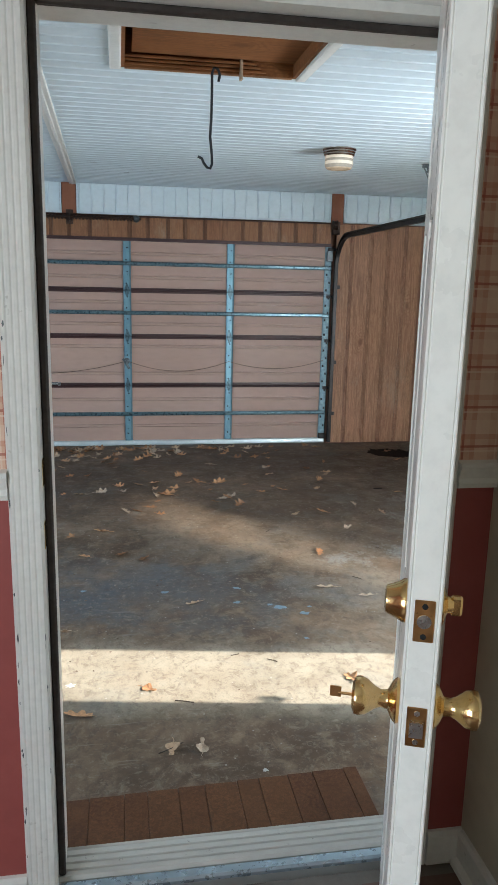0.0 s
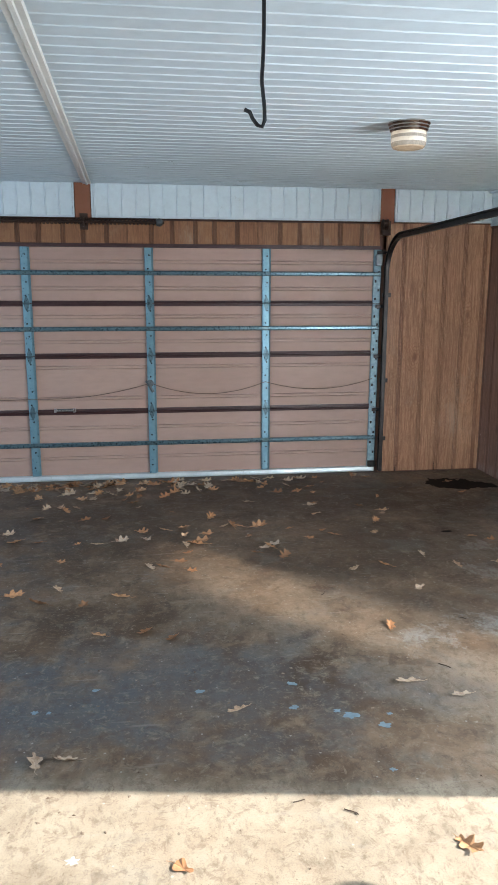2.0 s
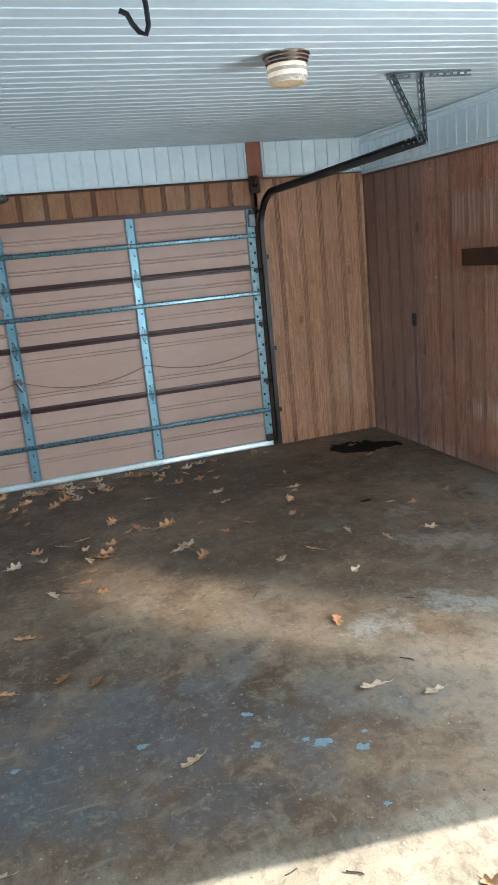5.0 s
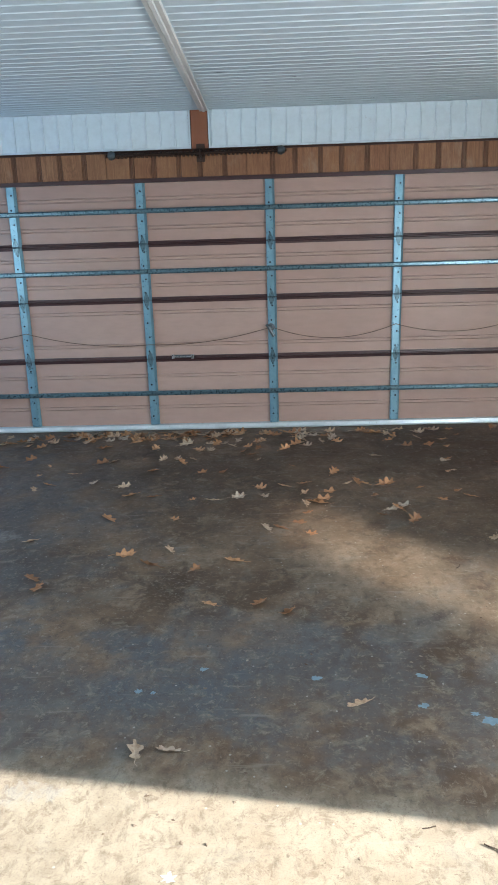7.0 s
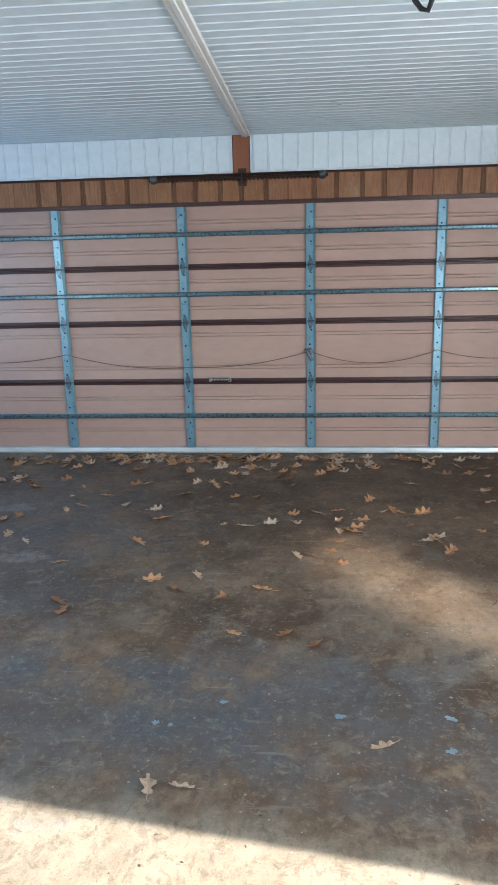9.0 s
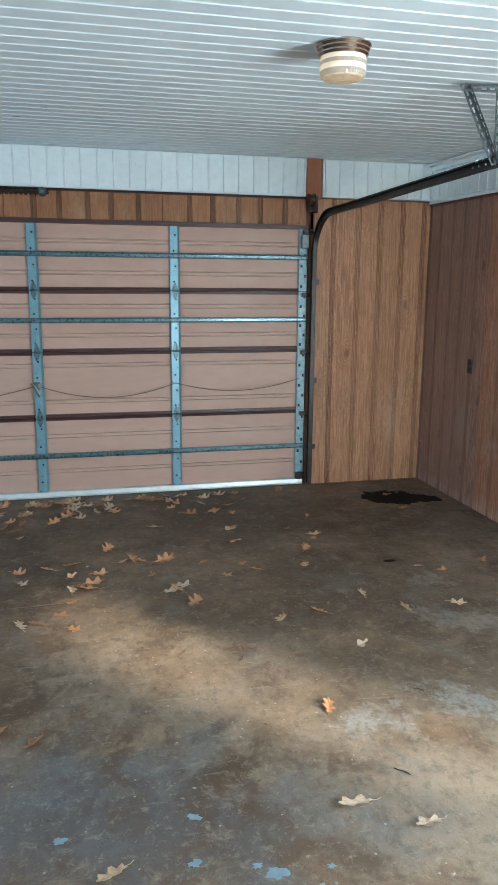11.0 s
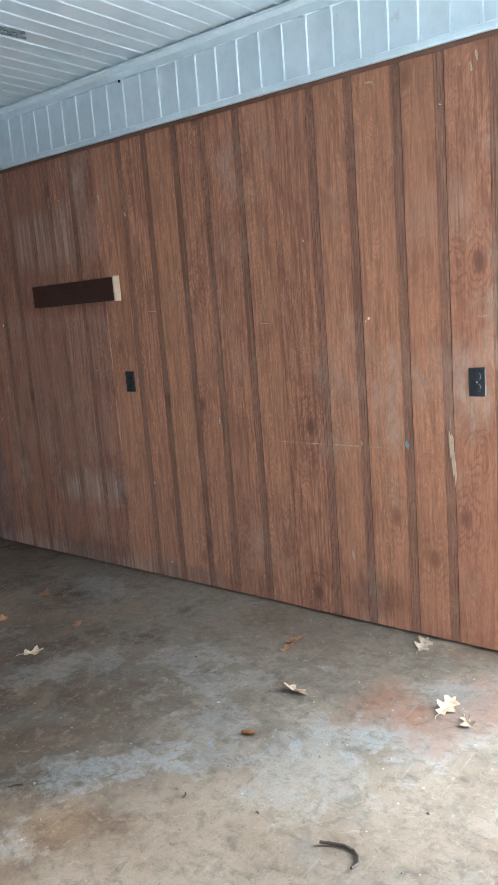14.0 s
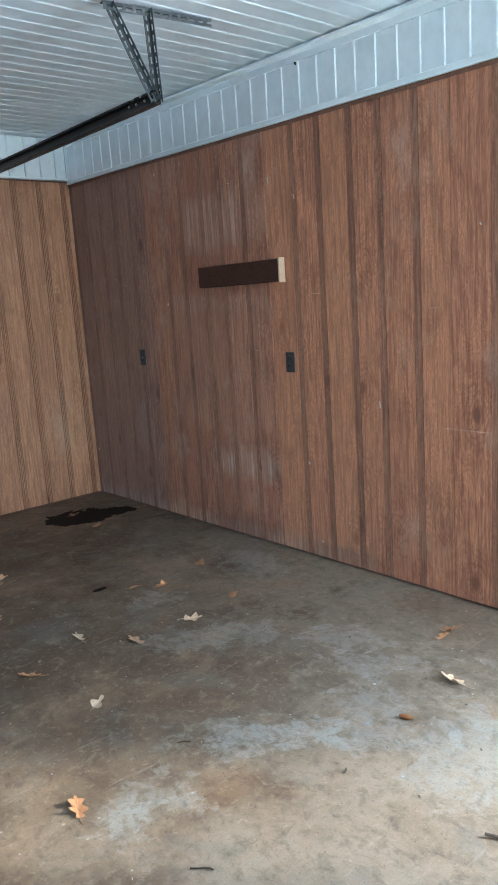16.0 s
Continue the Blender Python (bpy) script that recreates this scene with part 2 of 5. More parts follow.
    # chalky bloom
    white = ((2.95, 5.25, 0.16, 0.10, -60, 0.35), (2.85, 5.0, 0.30, 0.09, -50, 0.4), (2.58, 4.8, 0.20, 0.15, 20, 0.4), (3.34, 6.33, 0.24, 0.13, 70, 0.4),
             (1.72, 5.02, 0.13, 0.11, 30, 0.3), (1.64, 4.95, 0.06, 0.10, -40, 0.3), (1.80, 4.90, 0.10, 0.05, -40, 0.3), (2.22, 4.99, 0.20, 0.08, -40, 0.3), (2.19, 5.02, 0.26, 0.10, -40, 0.5), (2.62, 4.4, 0.26, 0.2, 0, 0.5),
             (2.6, 5.7, 0.3, 0.12, -30, 0.5), (2.6, 6.27, 0.13, 0.08, 0, 0.4), (-1.87, 7.0, 0.22, 0.08, 10, 0.4), (-1.47, 6.1, 0.18, 0.07, 10, 0.4),
             (-1.45, 5.5, 0.14, 0.07, 0, 0.4), (-0.52, 3.96, 0.09, 0.05, 0, 0.4), (3.05, 4.2, 0.4, 0.18, -30, 0.5))
    for x, y, rx, ry, turn, soft in white:
        f = math_node(nt, "MULTIPLY", blot(nt, x, y, rx, ry, turn, soft * 0.45, edge, 5.5), span(nt, streak, 0.40, 0.62, 0.10, 0.60))
        col = mix(nt, f, col, pale)
    rust = ((3.15, 4.1, 0.3, 0.14, -35, 0.5), (3.0, 4.35, 0.16, 0.10, 20, 0.5))
    for x, y, rx, ry, turn, soft in rust:
        col = mix(nt, math_node(nt, "MULTIPLY", blot(nt, x, y, rx, ry, turn, soft, wob), 0.5), col, (0.24, 0.10, 0.055))
    col = mix(nt, span(nt, streak, 0.48, 0.70, 0.0, 0.52), col, (0.060, 0.045, 0.034))
    col = mix(nt, span(nt, grain(nt, 11, (1, 1, 1), 8, 0.72, 0.8), 0.55, 0.66, 0.0, 0.5), col, (0.27, 0.235, 0.185))
    col = mix(nt, span(nt, fine, 0.45, 0.72, 0.0, 0.25), col, (0.06, 0.05, 0.042))
    # finer mottling: dark worn freckles, cool patches
    col = mix(nt, span(nt, grain(nt, 16, (1, 1, 1), 10, 0.75, 0.6), 0.50, 0.62, 0.0, 0.42), col, (0.100, 0.068, 0.048))
    col = mix(nt, span(nt, grain(nt, 2.3, (1, 1, 1), 10, 0.7, 0.4), 0.54, 0.64, 0.0, 0.20), col, (0.185, 0.200, 0.200))
    col = mix(nt, span(nt, grain(nt, 27, (1, 1, 1), 8, 0.75, 0.5), 0.56, 0.66, 0.0, 0.40), col, (0.34, 0.295, 0.235))
    spots = node(nt, "ShaderNodeTexVoronoi", Scale=13)
    nt.links.new(place(nt), spots.inputs["Vector"])
    col = mix(nt, span(nt, spots.outputs["Distance"], 0.045, 0.075, 0.6, 0.0), col, (0.42, 0.41, 0.38))
    scratch = grain(nt, 20, (0.12, 1.6, 1), 3, 0.6, 0.4)
    col = mix(nt, math_node(nt, "MULTIPLY", span(nt, scratch, 0.64, 0.72), 0.28), col, (0.34, 0.31, 0.27))
    # a wet, oily pool near the corner
    pool = math_node(nt, "MAXIMUM", blot(nt, 3.12, 7.98, 0.24, 0.20, -20, 0.06, edge, 2.2), blot(nt, 3.34, 7.92, 0.17, 0.11, -30, 0.06, edge, 2.2))
    pool = math_node(nt, "MAXIMUM", pool, blot(nt, 2.51, 6.63, 0.045, 0.025, 0, 0.2, edge, 1.5))
    col = mix(nt, math_node(nt, "MULTIPLY", pool, 0.97), col, (0.008, 0.007, 0.006))
    nt.links.new(col, p.inputs["Base Color"])
    nt.links.new(span(nt, pool, 0.0, 1.0, 0.28, 0.05), p.inputs["Specular IOR Level"])
    r = span(nt, mid, 0.3, 0.7, 0.42, 0.72)
    mr = nt.nodes.new("ShaderNodeMix")
    nt.links.new(pool, mr.inputs[0])
    nt.links.new(r, mr.inputs[2])
    mr.inputs[3].default_value = 0.7
    nt.links.new(mr.outputs[0], p.inputs["Roughness"])
    bump(nt, p, math_node(nt, "ADD", math_node(nt, "MULTIPLY", fine, 0.15), mid), 0.18, 0.003)
    return m


def plaid():
    """Cream wallpaper with thin rust and rose checks."""
    m, nt, p = shader("plaid_wallpaper")
    g = nt.nodes.new("ShaderNodeNewGeometry")
    sep = nt.nodes.new("ShaderNodeSeparateXYZ")
    nt.links.new(g.outputs["Position"], sep.inputs[0])
    col = mix(nt, span(nt, grain(nt, 60), 0.3, 0.7), (0.66, 0.40, 0.29), (0.72, 0.47, 0.34))

    def stripe(axis, pitch, at, width, fac, tone, col):
        f = math_node(nt, "FRACT", math_node(nt, "ADD", math_node(nt, "DIVIDE", sep.outputs[axis], pitch), at))
        d = math_node(nt, "ABSOLUTE", math_node(nt, "SUBTRACT", f, 0.5))
        on = math_node(nt, "LESS_THAN", d, width / pitch / 2)
        return mix(nt, math_node(nt, "MULTIPLY", on, fac), col, tone)

    for axis in (0, 2):
        col = stripe(axis, 0.095, 0.0, 0.034, 0.35, (0.85, 0.68, 0.55), col)
        col = stripe(axis, 0.095, 0.25, 0.012, 0.45, (0.60, 0.25, 0.16), col)
        col = stripe(axis, 0.095, 0.5, 0.006, 0.75, (0.42, 0.10, 0.07), col)
        col = stripe(axis, 0.095, 0.62, 0.004, 0.5, (0.85, 0.70, 0.58), col)
    nt.links.new(col, p.inputs["Base Color"])
    p.inputs["Roughness"].default_value = 0.7
    bump(nt, p, grain(nt, 300), 0.1, 0.0005)
    return m


def leaf_material():
    m, nt, p = shader("dry_leaf")
    info = nt.nodes.new("ShaderNodeObjectInfo")
    ramp = nt.nodes.new("ShaderNodeValToRGB")
    ramp.color_ramp.interpolation = "LINEAR"
    stops = ((0.0, (0.24, 0.12, 0.06)), (0.25, (0.42, 0.20, 0.09)), (0.5, (0.58, 0.31, 0.15)), (0.70, (0.54, 0.40, 0.27)), (0.92, (0.44, 0.36, 0.28)), (1.0, (0.38, 0.26, 0.17)))
    while len(ramp.color_ramp.elements) < len(stops):
        ramp.color_ramp.elements.new(0.5)
    for e, (at, c) in zip(ramp.color_ramp.elements, stops):
        e.position, e.color = at, (*c, 1)
    nt.links.new(info.outputs["Random"], ramp.inputs[0])
    col = mix(nt, span(nt, grain(nt, 55, (1, 1, 1), 5), 0.4, 0.7, 0.0, 0.6), ramp.outputs[0], (0.22, 0.12, 0.065))
    nt.links.new(col, p.inputs["Base Color"])
    p.inputs["Roughness"].default_value = 0.65
    bump(nt, p, grain(nt, 160), 0.3, 0.001)
    return m


RUBS = ((6.35, 7.15, 1.72, 2.15, 0.34), (6.30, 7.40, 0.60, 1.55, 0.12), (6.30, 6.98, 0.34, 0.62, 0.58), (6.30, 7.3, 1.38, 1.55, 0.14), (5.6, 7.6, -0.08, 0.15, 0.5), (4.6, 5.3, 0.82, 0.83, 0.6), (4.2, 4.6, 1.6, 1.9, 0.25))

M = {
    "concrete": concrete(),
    "red_ply": plywood("red_plywood_siding", (0.60, 0.272, 0.158), (0.38, 0.162, 0.096), (0.145, 0.061, 0.041), (0.58, 0.45, 0.36), bleach=0.06, rubs=RUBS, smudges=((4.72, 0.14, 0.20, 0.14), (5.9, 0.04, 0.5, 0.10))),
    "grey_ply": plywood("smoky_plywood_siding", (0.39, 0.214, 0.158), (0.27, 0.142, 0.106), (0.13, 0.069, 0.054), (0.38, 0.32, 0.29), bleach=0.2, rubs=((7.5, 8.6, -0.05, 0.13, 0.5), (7.6, 7.9, 0.4, 0.85, 0.25))),
    "brown_ply": plywood("weathered_brown_plywood_siding", (0.50, 0.230, 0.142), (0.32, 0.140, 0.088), (0.13, 0.056, 0.040), (0.56, 0.45, 0.37), bleach=0.12, rubs=RUBS, smudges=((6.7, 0.06, 0.50, 0.12),)),
    "red_strip": plywood("red_plywood_groove_strip", (0.38, 0.190, 0.124), (0.26, 0.124, 0.082), (0.12, 0.056, 0.040), (0.44, 0.34, 0.27)),
    "grey_strip": plywood("smoky_plywood_groove_strip", (0.32, 0.178, 0.134), (0.22, 0.118, 0.090), (0.11, 0.060, 0.047), (0.36, 0.30, 0.27)),
    "tan_strip": plywood("tan_plywood_groove_strip", (0.45, 0.236, 0.146), (0.33, 0.162, 0.098), (0.16, 0.073, 0.044), (0.48, 0.36, 0.26)),
    "tan_ply": plywood("tan_plywood_siding", (0.58, 0.320, 0.194), (0.43, 0.224, 0.132), (0.20, 0.092, 0.055), (0.60, 0.45, 0.34)),
    "header_ply": plywood("orange_brown_header_siding", (0.42, 0.205, 0.105), (0.30, 0.138, 0.070), (0.15, 0.064, 0.035), (0.50, 0.36, 0.25)),
    "header_strip": plywood("dark_header_groove_strip", (0.24, 0.112, 0.060), (0.16, 0.072, 0.040), (0.085, 0.036, 0.022), (0.30, 0.20, 0.13)),
    "groove": plain("siding_groove", (0.170, 0.080, 0.050), (0.130, 0.060, 0.038), 12, 0.8, stretch=(1, 1, 0.1)),
    "raw_ply": plywood("raw_plywood", (0.31, 0.128, 0.046), (0.23, 0.090, 0.034), (0.13, 0.050, 0.020), (0.36, 0.18, 0.085), along="x"),
    "scrap_ply": plywood("scrap_plywood", (0.20, 0.088, 0.040), (0.125, 0.052, 0.025), (0.06, 0.025, 0.014), (0.24, 0.13, 0.07)),
    "dark_board": plywood("dark_stained_board", (0.085, 0.034, 0.020), (0.045, 0.018, 0.012), (0.022, 0.010, 0.008), (0.12, 0.06, 0.04), along="x"),
    "post": plain("red_brown_post", (0.30, 0.105, 0.050), (0.22, 0.075, 0.036), 5, 0.65, stretch=(1, 1, 0.15), relief=0.3),
    "vinyl": plain("white_vinyl", (0.70, 0.78, 0.815), (0.66, 0.74, 0.78), 1.4, 0.42, wear=(0.58, 0.63, 0.65), relief=0.05),
    "ceiling": plain("white_ceiling_panel", (0.62, 0.70, 0.745), (0.58, 0.66, 0.705), 0.9, 0.5, relief=0.04),
    "trim": plain("white_gloss_paint", (0.78, 0.77, 0.73), (0.72, 0.71, 0.67), 4, 0.35, wear=(0.55, 0.53, 0.49), relief=0.12),
    "door_paint": plain("white_door_paint", (0.80, 0.79, 0.76), (0.76, 0.75, 0.71), 3, 0.32, relief=0.08),
    "rubber": plain("dark_weatherstrip", (0.030, 0.022, 0.018), (0.045, 0.033, 0.028), 20, 0.6),
    "red_wall": plain("brick_red_wall_paint", (0.36, 0.085, 0.075), (0.31, 0.070, 0.062), 2.2, 0.6, relief=0.12),
    "beige": plain("cream_wall_paint", (0.62, 0.56, 0.45), (0.57, 0.51, 0.41), 1.5, 0.55, relief=0.12),
    "plaid": plaid(),
    "brass": plain("worn_brass", (0.90, 0.66, 0.32), (0.80, 0.54, 0.22), 25, 0.2, 1.0, relief=0.05),
    "old_brass": plain("tarnished_brass_plate", (0.46, 0.25, 0.10), (0.36, 0.19, 0.08), 30, 0.36, 1.0, wear=(0.16, 0.09, 0.04)),
    "steel": plain("bright_steel", (0.62, 0.64, 0.66), (0.5, 0.52, 0.54), 20, 0.28, 1.0),
    "section": plain("pink_beige_door_skin", (0.49, 0.325, 0.265), (0.45, 0.290, 0.235), 1.6, 0.5, wear=None, stretch=(0.3, 1, 1), relief=0.05),
    "maroon": plain("maroon_joint_steel", (0.060, 0.020, 0.020), (0.042, 0.015, 0.016), 9, 0.42, relief=0.1),
    "galv": plain("galvanised_steel", (0.23, 0.41, 0.50), (0.18, 0.34, 0.43), 14, 0.33, 0.45, wear=(0.22, 0.30, 0.35), relief=0.1),
    "galv_dark": plain("weathered_galvanised_strut", (0.12, 0.20, 0.235), (0.085, 0.145, 0.175), 18, 0.30, 0.6, relief=0.12),
    "galv_end": plain("blotched_galvanised_end_plate", (0.26, 0.40, 0.46), (0.14, 0.23, 0.28), 30, 0.45, 0.1, wear=(0.05, 0.05, 0.05)),
    "seal": plain("pale_aluminium_seal", (0.66, 0.72, 0.74), (0.56, 0.62, 0.64), 8, 0.4, 0.3, wear=(0.32, 0.34, 0.34)),
    "track": plain("black_track_steel", (0.028, 0.026, 0.026), (0.045, 0.040, 0.038), 18, 0.38, 0.7, wear=(0.10, 0.09, 0.08)),
    "angle": plain("grey_perforated_steel", (0.17, 0.19, 0.20), (0.11, 0.125, 0.13), 26, 0.36, 0.8, wear=(0.30, 0.32, 0.33)),
    "spring": plain("oily_spring_steel", (0.050, 0.028, 0.020), (0.075, 0.040, 0.028), 25, 0.45, 0.5),
    "cable": plain("brown_wire", (0.12, 0.07, 0.05), (0.16, 0.10, 0.07), 40, 0.5),
    "rope": plain("black_rope", (0.012, 0.014, 0.018), (0.022, 0.026, 0.034), 60, 0.6),
    "chrome": plain("tarnished_lamp_pan", (0.52, 0.46, 0.42), (0.36, 0.27, 0.22), 16, 0.18, 1.0),
    "milk_glass": plain("white_banded_glass", (0.74, 0.72, 0.66), (0.68, 0.65, 0.58), 18, 0.2, wear=(0.25, 0.2, 0.16)),
    "ribbed_glass": plain("ribbed_grey_glass", (0.27, 0.265, 0.25), (0.36, 0.35, 0.32), 24, 0.12),
    "amber_glass": plain("dusty_lens_glass", (0.42, 0.33, 0.24), (0.54, 0.46, 0.36), 30, 0.15),
    "outlet": plain("black_outlet_plastic", (0.016, 0.016, 0.017), (0.024, 0.024, 0.025), 30, 0.4, gloss=0.5),
    "slot": plain("slot_black", (0.004, 0.004, 0.004), (0.006, 0.006, 0.006), 30, 0.8),
    "switch": plain("ivory_switch_plastic", (0.72, 0.69, 0.60), (0.68, 0.65, 0.56), 20, 0.35),
    "tile": plain("brown_floor_tile", (0.115, 0.062, 0.042), (0.170, 0.098, 0.068), 9, 0.45, wear=(0.25, 0.16, 0.12), vary=0.3),
    "grout": plain("grey_grout", (0.20, 0.17, 0.15), (0.16, 0.14, 0.12), 20, 0.9),
    "sill": plain("painted_threshold", (0.62, 0.60, 0.55), (0.50, 0.48, 0.44), 7, 0.42, wear=(0.20, 0.18, 0.16), stretch=(0.3, 1, 1)),
    "sill_edge": plain("aluminium_sill_edge", (0.42, 0.50, 0.56), (0.34, 0.40, 0.45), 14, 0.3, 0.7),
    "leaf": leaf_material(),
    "blue_paint": plain("pale_blue_paint_drip", (0.20, 0.31, 0.38), (0.15, 0.22, 0.27), 22, 0.6, wear=(0.12, 0.11, 0.10)),
    "white_paint": plain("white_paint_drip", (0.52, 0.53, 0.51), (0.40, 0.40, 0.38), 22, 0.7, wear=(0.18, 0.16, 0.14)),
    "twig": plain("dry_twig", (0.040, 0.026, 0.020), (0.07, 0.05, 0.035), 40, 0.8),
    "plaster": plain("plain_plaster", (0.55, 0.54, 0.51), (0.50, 0.49, 0.46), 2, 0.8),
    "ground": plain("winter_lawn", (0.13, 0.12, 0.06), (0.17, 0.145, 0.085), 1.2, 0.95, relief=0.5),
    "blue_film": plain("bright_blue_film", (0.05, 0.40, 0.72), (0.10, 0.55, 0.85), 30, 0.25),
    "crumb": plain("leaf_crumb", (0.09, 0.055, 0.035), (0.36, 0.30, 0.24), 3.0, 0.8),
    "pulp": plain("torn_pale_wood", (0.50, 0.38, 0.27), (0.42, 0.30, 0.20), 40, 0.8),
}
for key, much in (("milk_glass", 0.06), ("ribbed_glass", 0.035), ("amber_glass", 0.03)):
    bulb = M[key].node_tree.nodes["Principled BSDF"]
    bulb.inputs["Emission Color"].default_value, bulb.inputs["Emission Strength"].default_value = (1.0, 0.66, 0.30, 1), much

# ---- mesh helpers ----


def box(bm, x0, x1, y0, y1, z0, z1):
    v = [bm.verts.new((x, y, z)) for x in (x0, x1) for y in (y0, y1) for z in (z0, z1)]
    for f in ((0, 1, 3, 2), (4, 6, 7, 5), (0, 4, 5, 1), (2, 3, 7, 6), (0, 2, 6, 4), (1, 5, 7, 3)):
        bm.faces.new([v[i] for i in f])
    return v


def lathe(bm, rings, seg=28, m=Matrix()):
    """A turned body from (radius, height) rings, closed at both ends."""
    rows = []
    for r, z in rings:
        rows.append([bm.verts.new(m @ Vector((r * math.cos(2 * math.pi * i / seg), r * math.sin(2 * math.pi * i / seg), z))) for i in range(seg)])
    for a, b in zip(rows, rows[1:]):
        for i in range(seg):
            bm.faces.new((a[i], a[(i + 1) % seg], b[(i + 1) % seg], b[i]))
    bm.faces.new(rows[0][::-1])
    bm.faces.new(rows[-1])


def rod(bm, p, q, r, seg=10):
    p, q = Vector(p), Vector(q)
    lathe(bm, ((r, 0), (r, (q - p).length)), seg, Matrix.Translation(p) @ (q - p).to_track_quat("Z", "Y").to_matrix().to_4x4())


def sweep(bm, pts, r, seg=8):
    """A round cord through points."""
    pts = [Vector(p) for p in pts]
    rows = []
    for i, p in enumerate(pts):
        way = (pts[min(i + 1, len(pts) - 1)] - pts[max(i - 1, 0)]).normalized()
        side = way.cross(Vector((0.3, 1, 0.2))).normalized()
        up = side.cross(way)
        rows.append([bm.verts.new(p + r * (math.cos(2 * math.pi * k / seg) * side + math.sin(2 * math.pi * k / seg) * up)) for k in range(seg)])
    for a, b in zip(rows, rows[1:]):
        for k in range(seg):
            bm.faces.new((a[k], a[(k + 1) % seg], b[(k + 1) % seg], b[k]))
    bm.faces.new(rows[0][::-1])
    bm.faces.new(rows[-1])


def profile(bm, outline, a, b, place_at):
    """A bar with the closed outline (u, v) from a to b; place_at(u, v, s) gives the vertex."""
    ends = [[bm.verts.new(place_at(u, v, s)) for u, v in outline] for s in (a, b)]
    n = len(outline)
    for i in range(n):
        bm.faces.new((ends[0][i], ends[0][(i + 1) % n], ends[1][(i + 1) % n], ends[1][i]))
    bm.faces.new(ends[0][::-1])
    bm.faces.new(ends[1])


def finish(bm, bevel=0.0):
    bmesh.ops.recalc_face_normals(bm, faces=bm.faces)
    if bevel:
        edges = [e for e in bm.edges if len(e.link_faces) == 2 and e.calc_face_angle(0) > 0.6]
        bmesh.ops.bevel(bm, geom=edges, offset=bevel, segments=1, affect="EDGES", clamp_overlap=True)


def part(name, bm, material, parent=None, label="", bevel=0.0, smooth=False):
    finish(bm, bevel)
    me = bpy.data.meshes.new(name)
    bm.to_mesh(me)
    bm.free()
    me.materials.append(M[material])
    if smooth:
        me.polygons.foreach_set("use_smooth", [True] * len(me.polygons))
        me.set_sharp_from_angle(angle=radians(40))
    ob = new(name, me)
    if parent is not None:
        ob.parent = parent
    if label:
        tagged(ob, label)
    return ob


def block(name, material, parent, x0, x1, y0, y1, z0, z1, label="", bevel=0.0):
    bm = bmesh.new()
    box(bm, x0, x1, y0, y1, z0, z1)
    return part(name, bm, material, parent, label, bevel)


def piece(name, mesh, parent, loc, scale=(1, 1, 1), turn=0.0):
    ob = new(name, mesh)
    ob.parent = parent
    ob.location, ob.scale, ob.rotation_euler = loc, scale, (0, 0, turn)
    return ob


def structure(ob, label, category):
    return tagged(ob, label, category, kind="structure")


def thing(name, label, category, at=(0, 0, 0), group=""):
    ob = new(name)
    ob.location = at
    return tagged(ob, label, category, group)


# ---- plan ----
XL, XR, YH, YB = -3.4, 3.6, 2.29, 8.5      # garage: side walls, house wall, door wall
HF = 0.27                                  # house floor above the garage floor
DX0, DX1, DTOP = 0.070, 0.990, 2.345        # doorway


def ceil_z(y):
    return 2.575 + 0.0172 * y


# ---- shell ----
floor = structure(block("floor", "concrete", None, XL - 0.15, XR + 0.15, YH, 8.9, -0.12, 0.0), "worn stained concrete garage floor with chalky patches and painted-in sunlit ground", "floor")

bm = bmesh.new()
box(bm, XR + 0.018, XR + 0.16, 3.40, YB + 0.25, -0.1, 2.95)
box(bm, XR + 0.018, XR + 0.16, YH, 2.50, -0.1, 2.95)
box(bm, XR + 0.018, XR + 0.16, 2.50, 3.40, 2.10, 2.95)
wall_right = structure(part("wall_east", bm, "groove"), "red-brown grooved plywood garage wall", "wall")

bm = bmesh.new()
box(bm, 2.54, XR + 0.028, YB + 0.018, YB + 0.25, -0.1, 2.95)
box(bm, XL, 2.56, YB + 0.018, YB + 0.25, 2.178, 2.95)
box(bm, 2.535, 2.56, YB + 0.035, YB + 0.25, -0.1, 2.178)
box(bm, XL, -3.04, YB + 0.03, YB + 0.25, -0.1, 2.20)
wall_back = structure(part("wall_north", bm, "groove"), "grooved plywood wall round the closed garage door", "wall")

# unseen side wall to the west; its wide and small windows are added for daylight
bm = bmesh.new()
for y0, y1, z0, z1 in ((YH, 2.50, -0.1, 2.95), (2.50, 5.0, -0.1, 0.75), (2.50, 5.0, 2.2, 2.95), (5.0, 7.1, -0.1, 2.95), (7.1, 7.9, -0.1, 0.9), (7.1, 7.9, 2.1, 2.95), (7.9, YB + 0.25, -0.1, 2.95)):
    box(bm, XL - 0.14, XL, y0, y1, z0, z1)
structure(part("wall_west", bm, "tan_ply"), "plywood-lined side wall, unseen, with added window openings", "wall")
window = structure(new("window_1"), "unseen wide white-framed window, added to let daylight in", "window")
block("window_frame", "trim", window, XL - 0.1, XL - 0.04, 2.50, 5.0, 0.75, 0.81)
block("window_frame", "trim", window, XL - 0.1, XL - 0.04, 2.50, 5.0, 2.14, 2.2)
for y in (2.50, 3.31, 4.13, 4.94):
    block("window_frame", "trim", window, XL - 0.1, XL - 0.04, y, y + 0.06, 0.81, 2.14)

window = structure(new("window_2"), "unseen small white-framed window, added for blue light", "window")
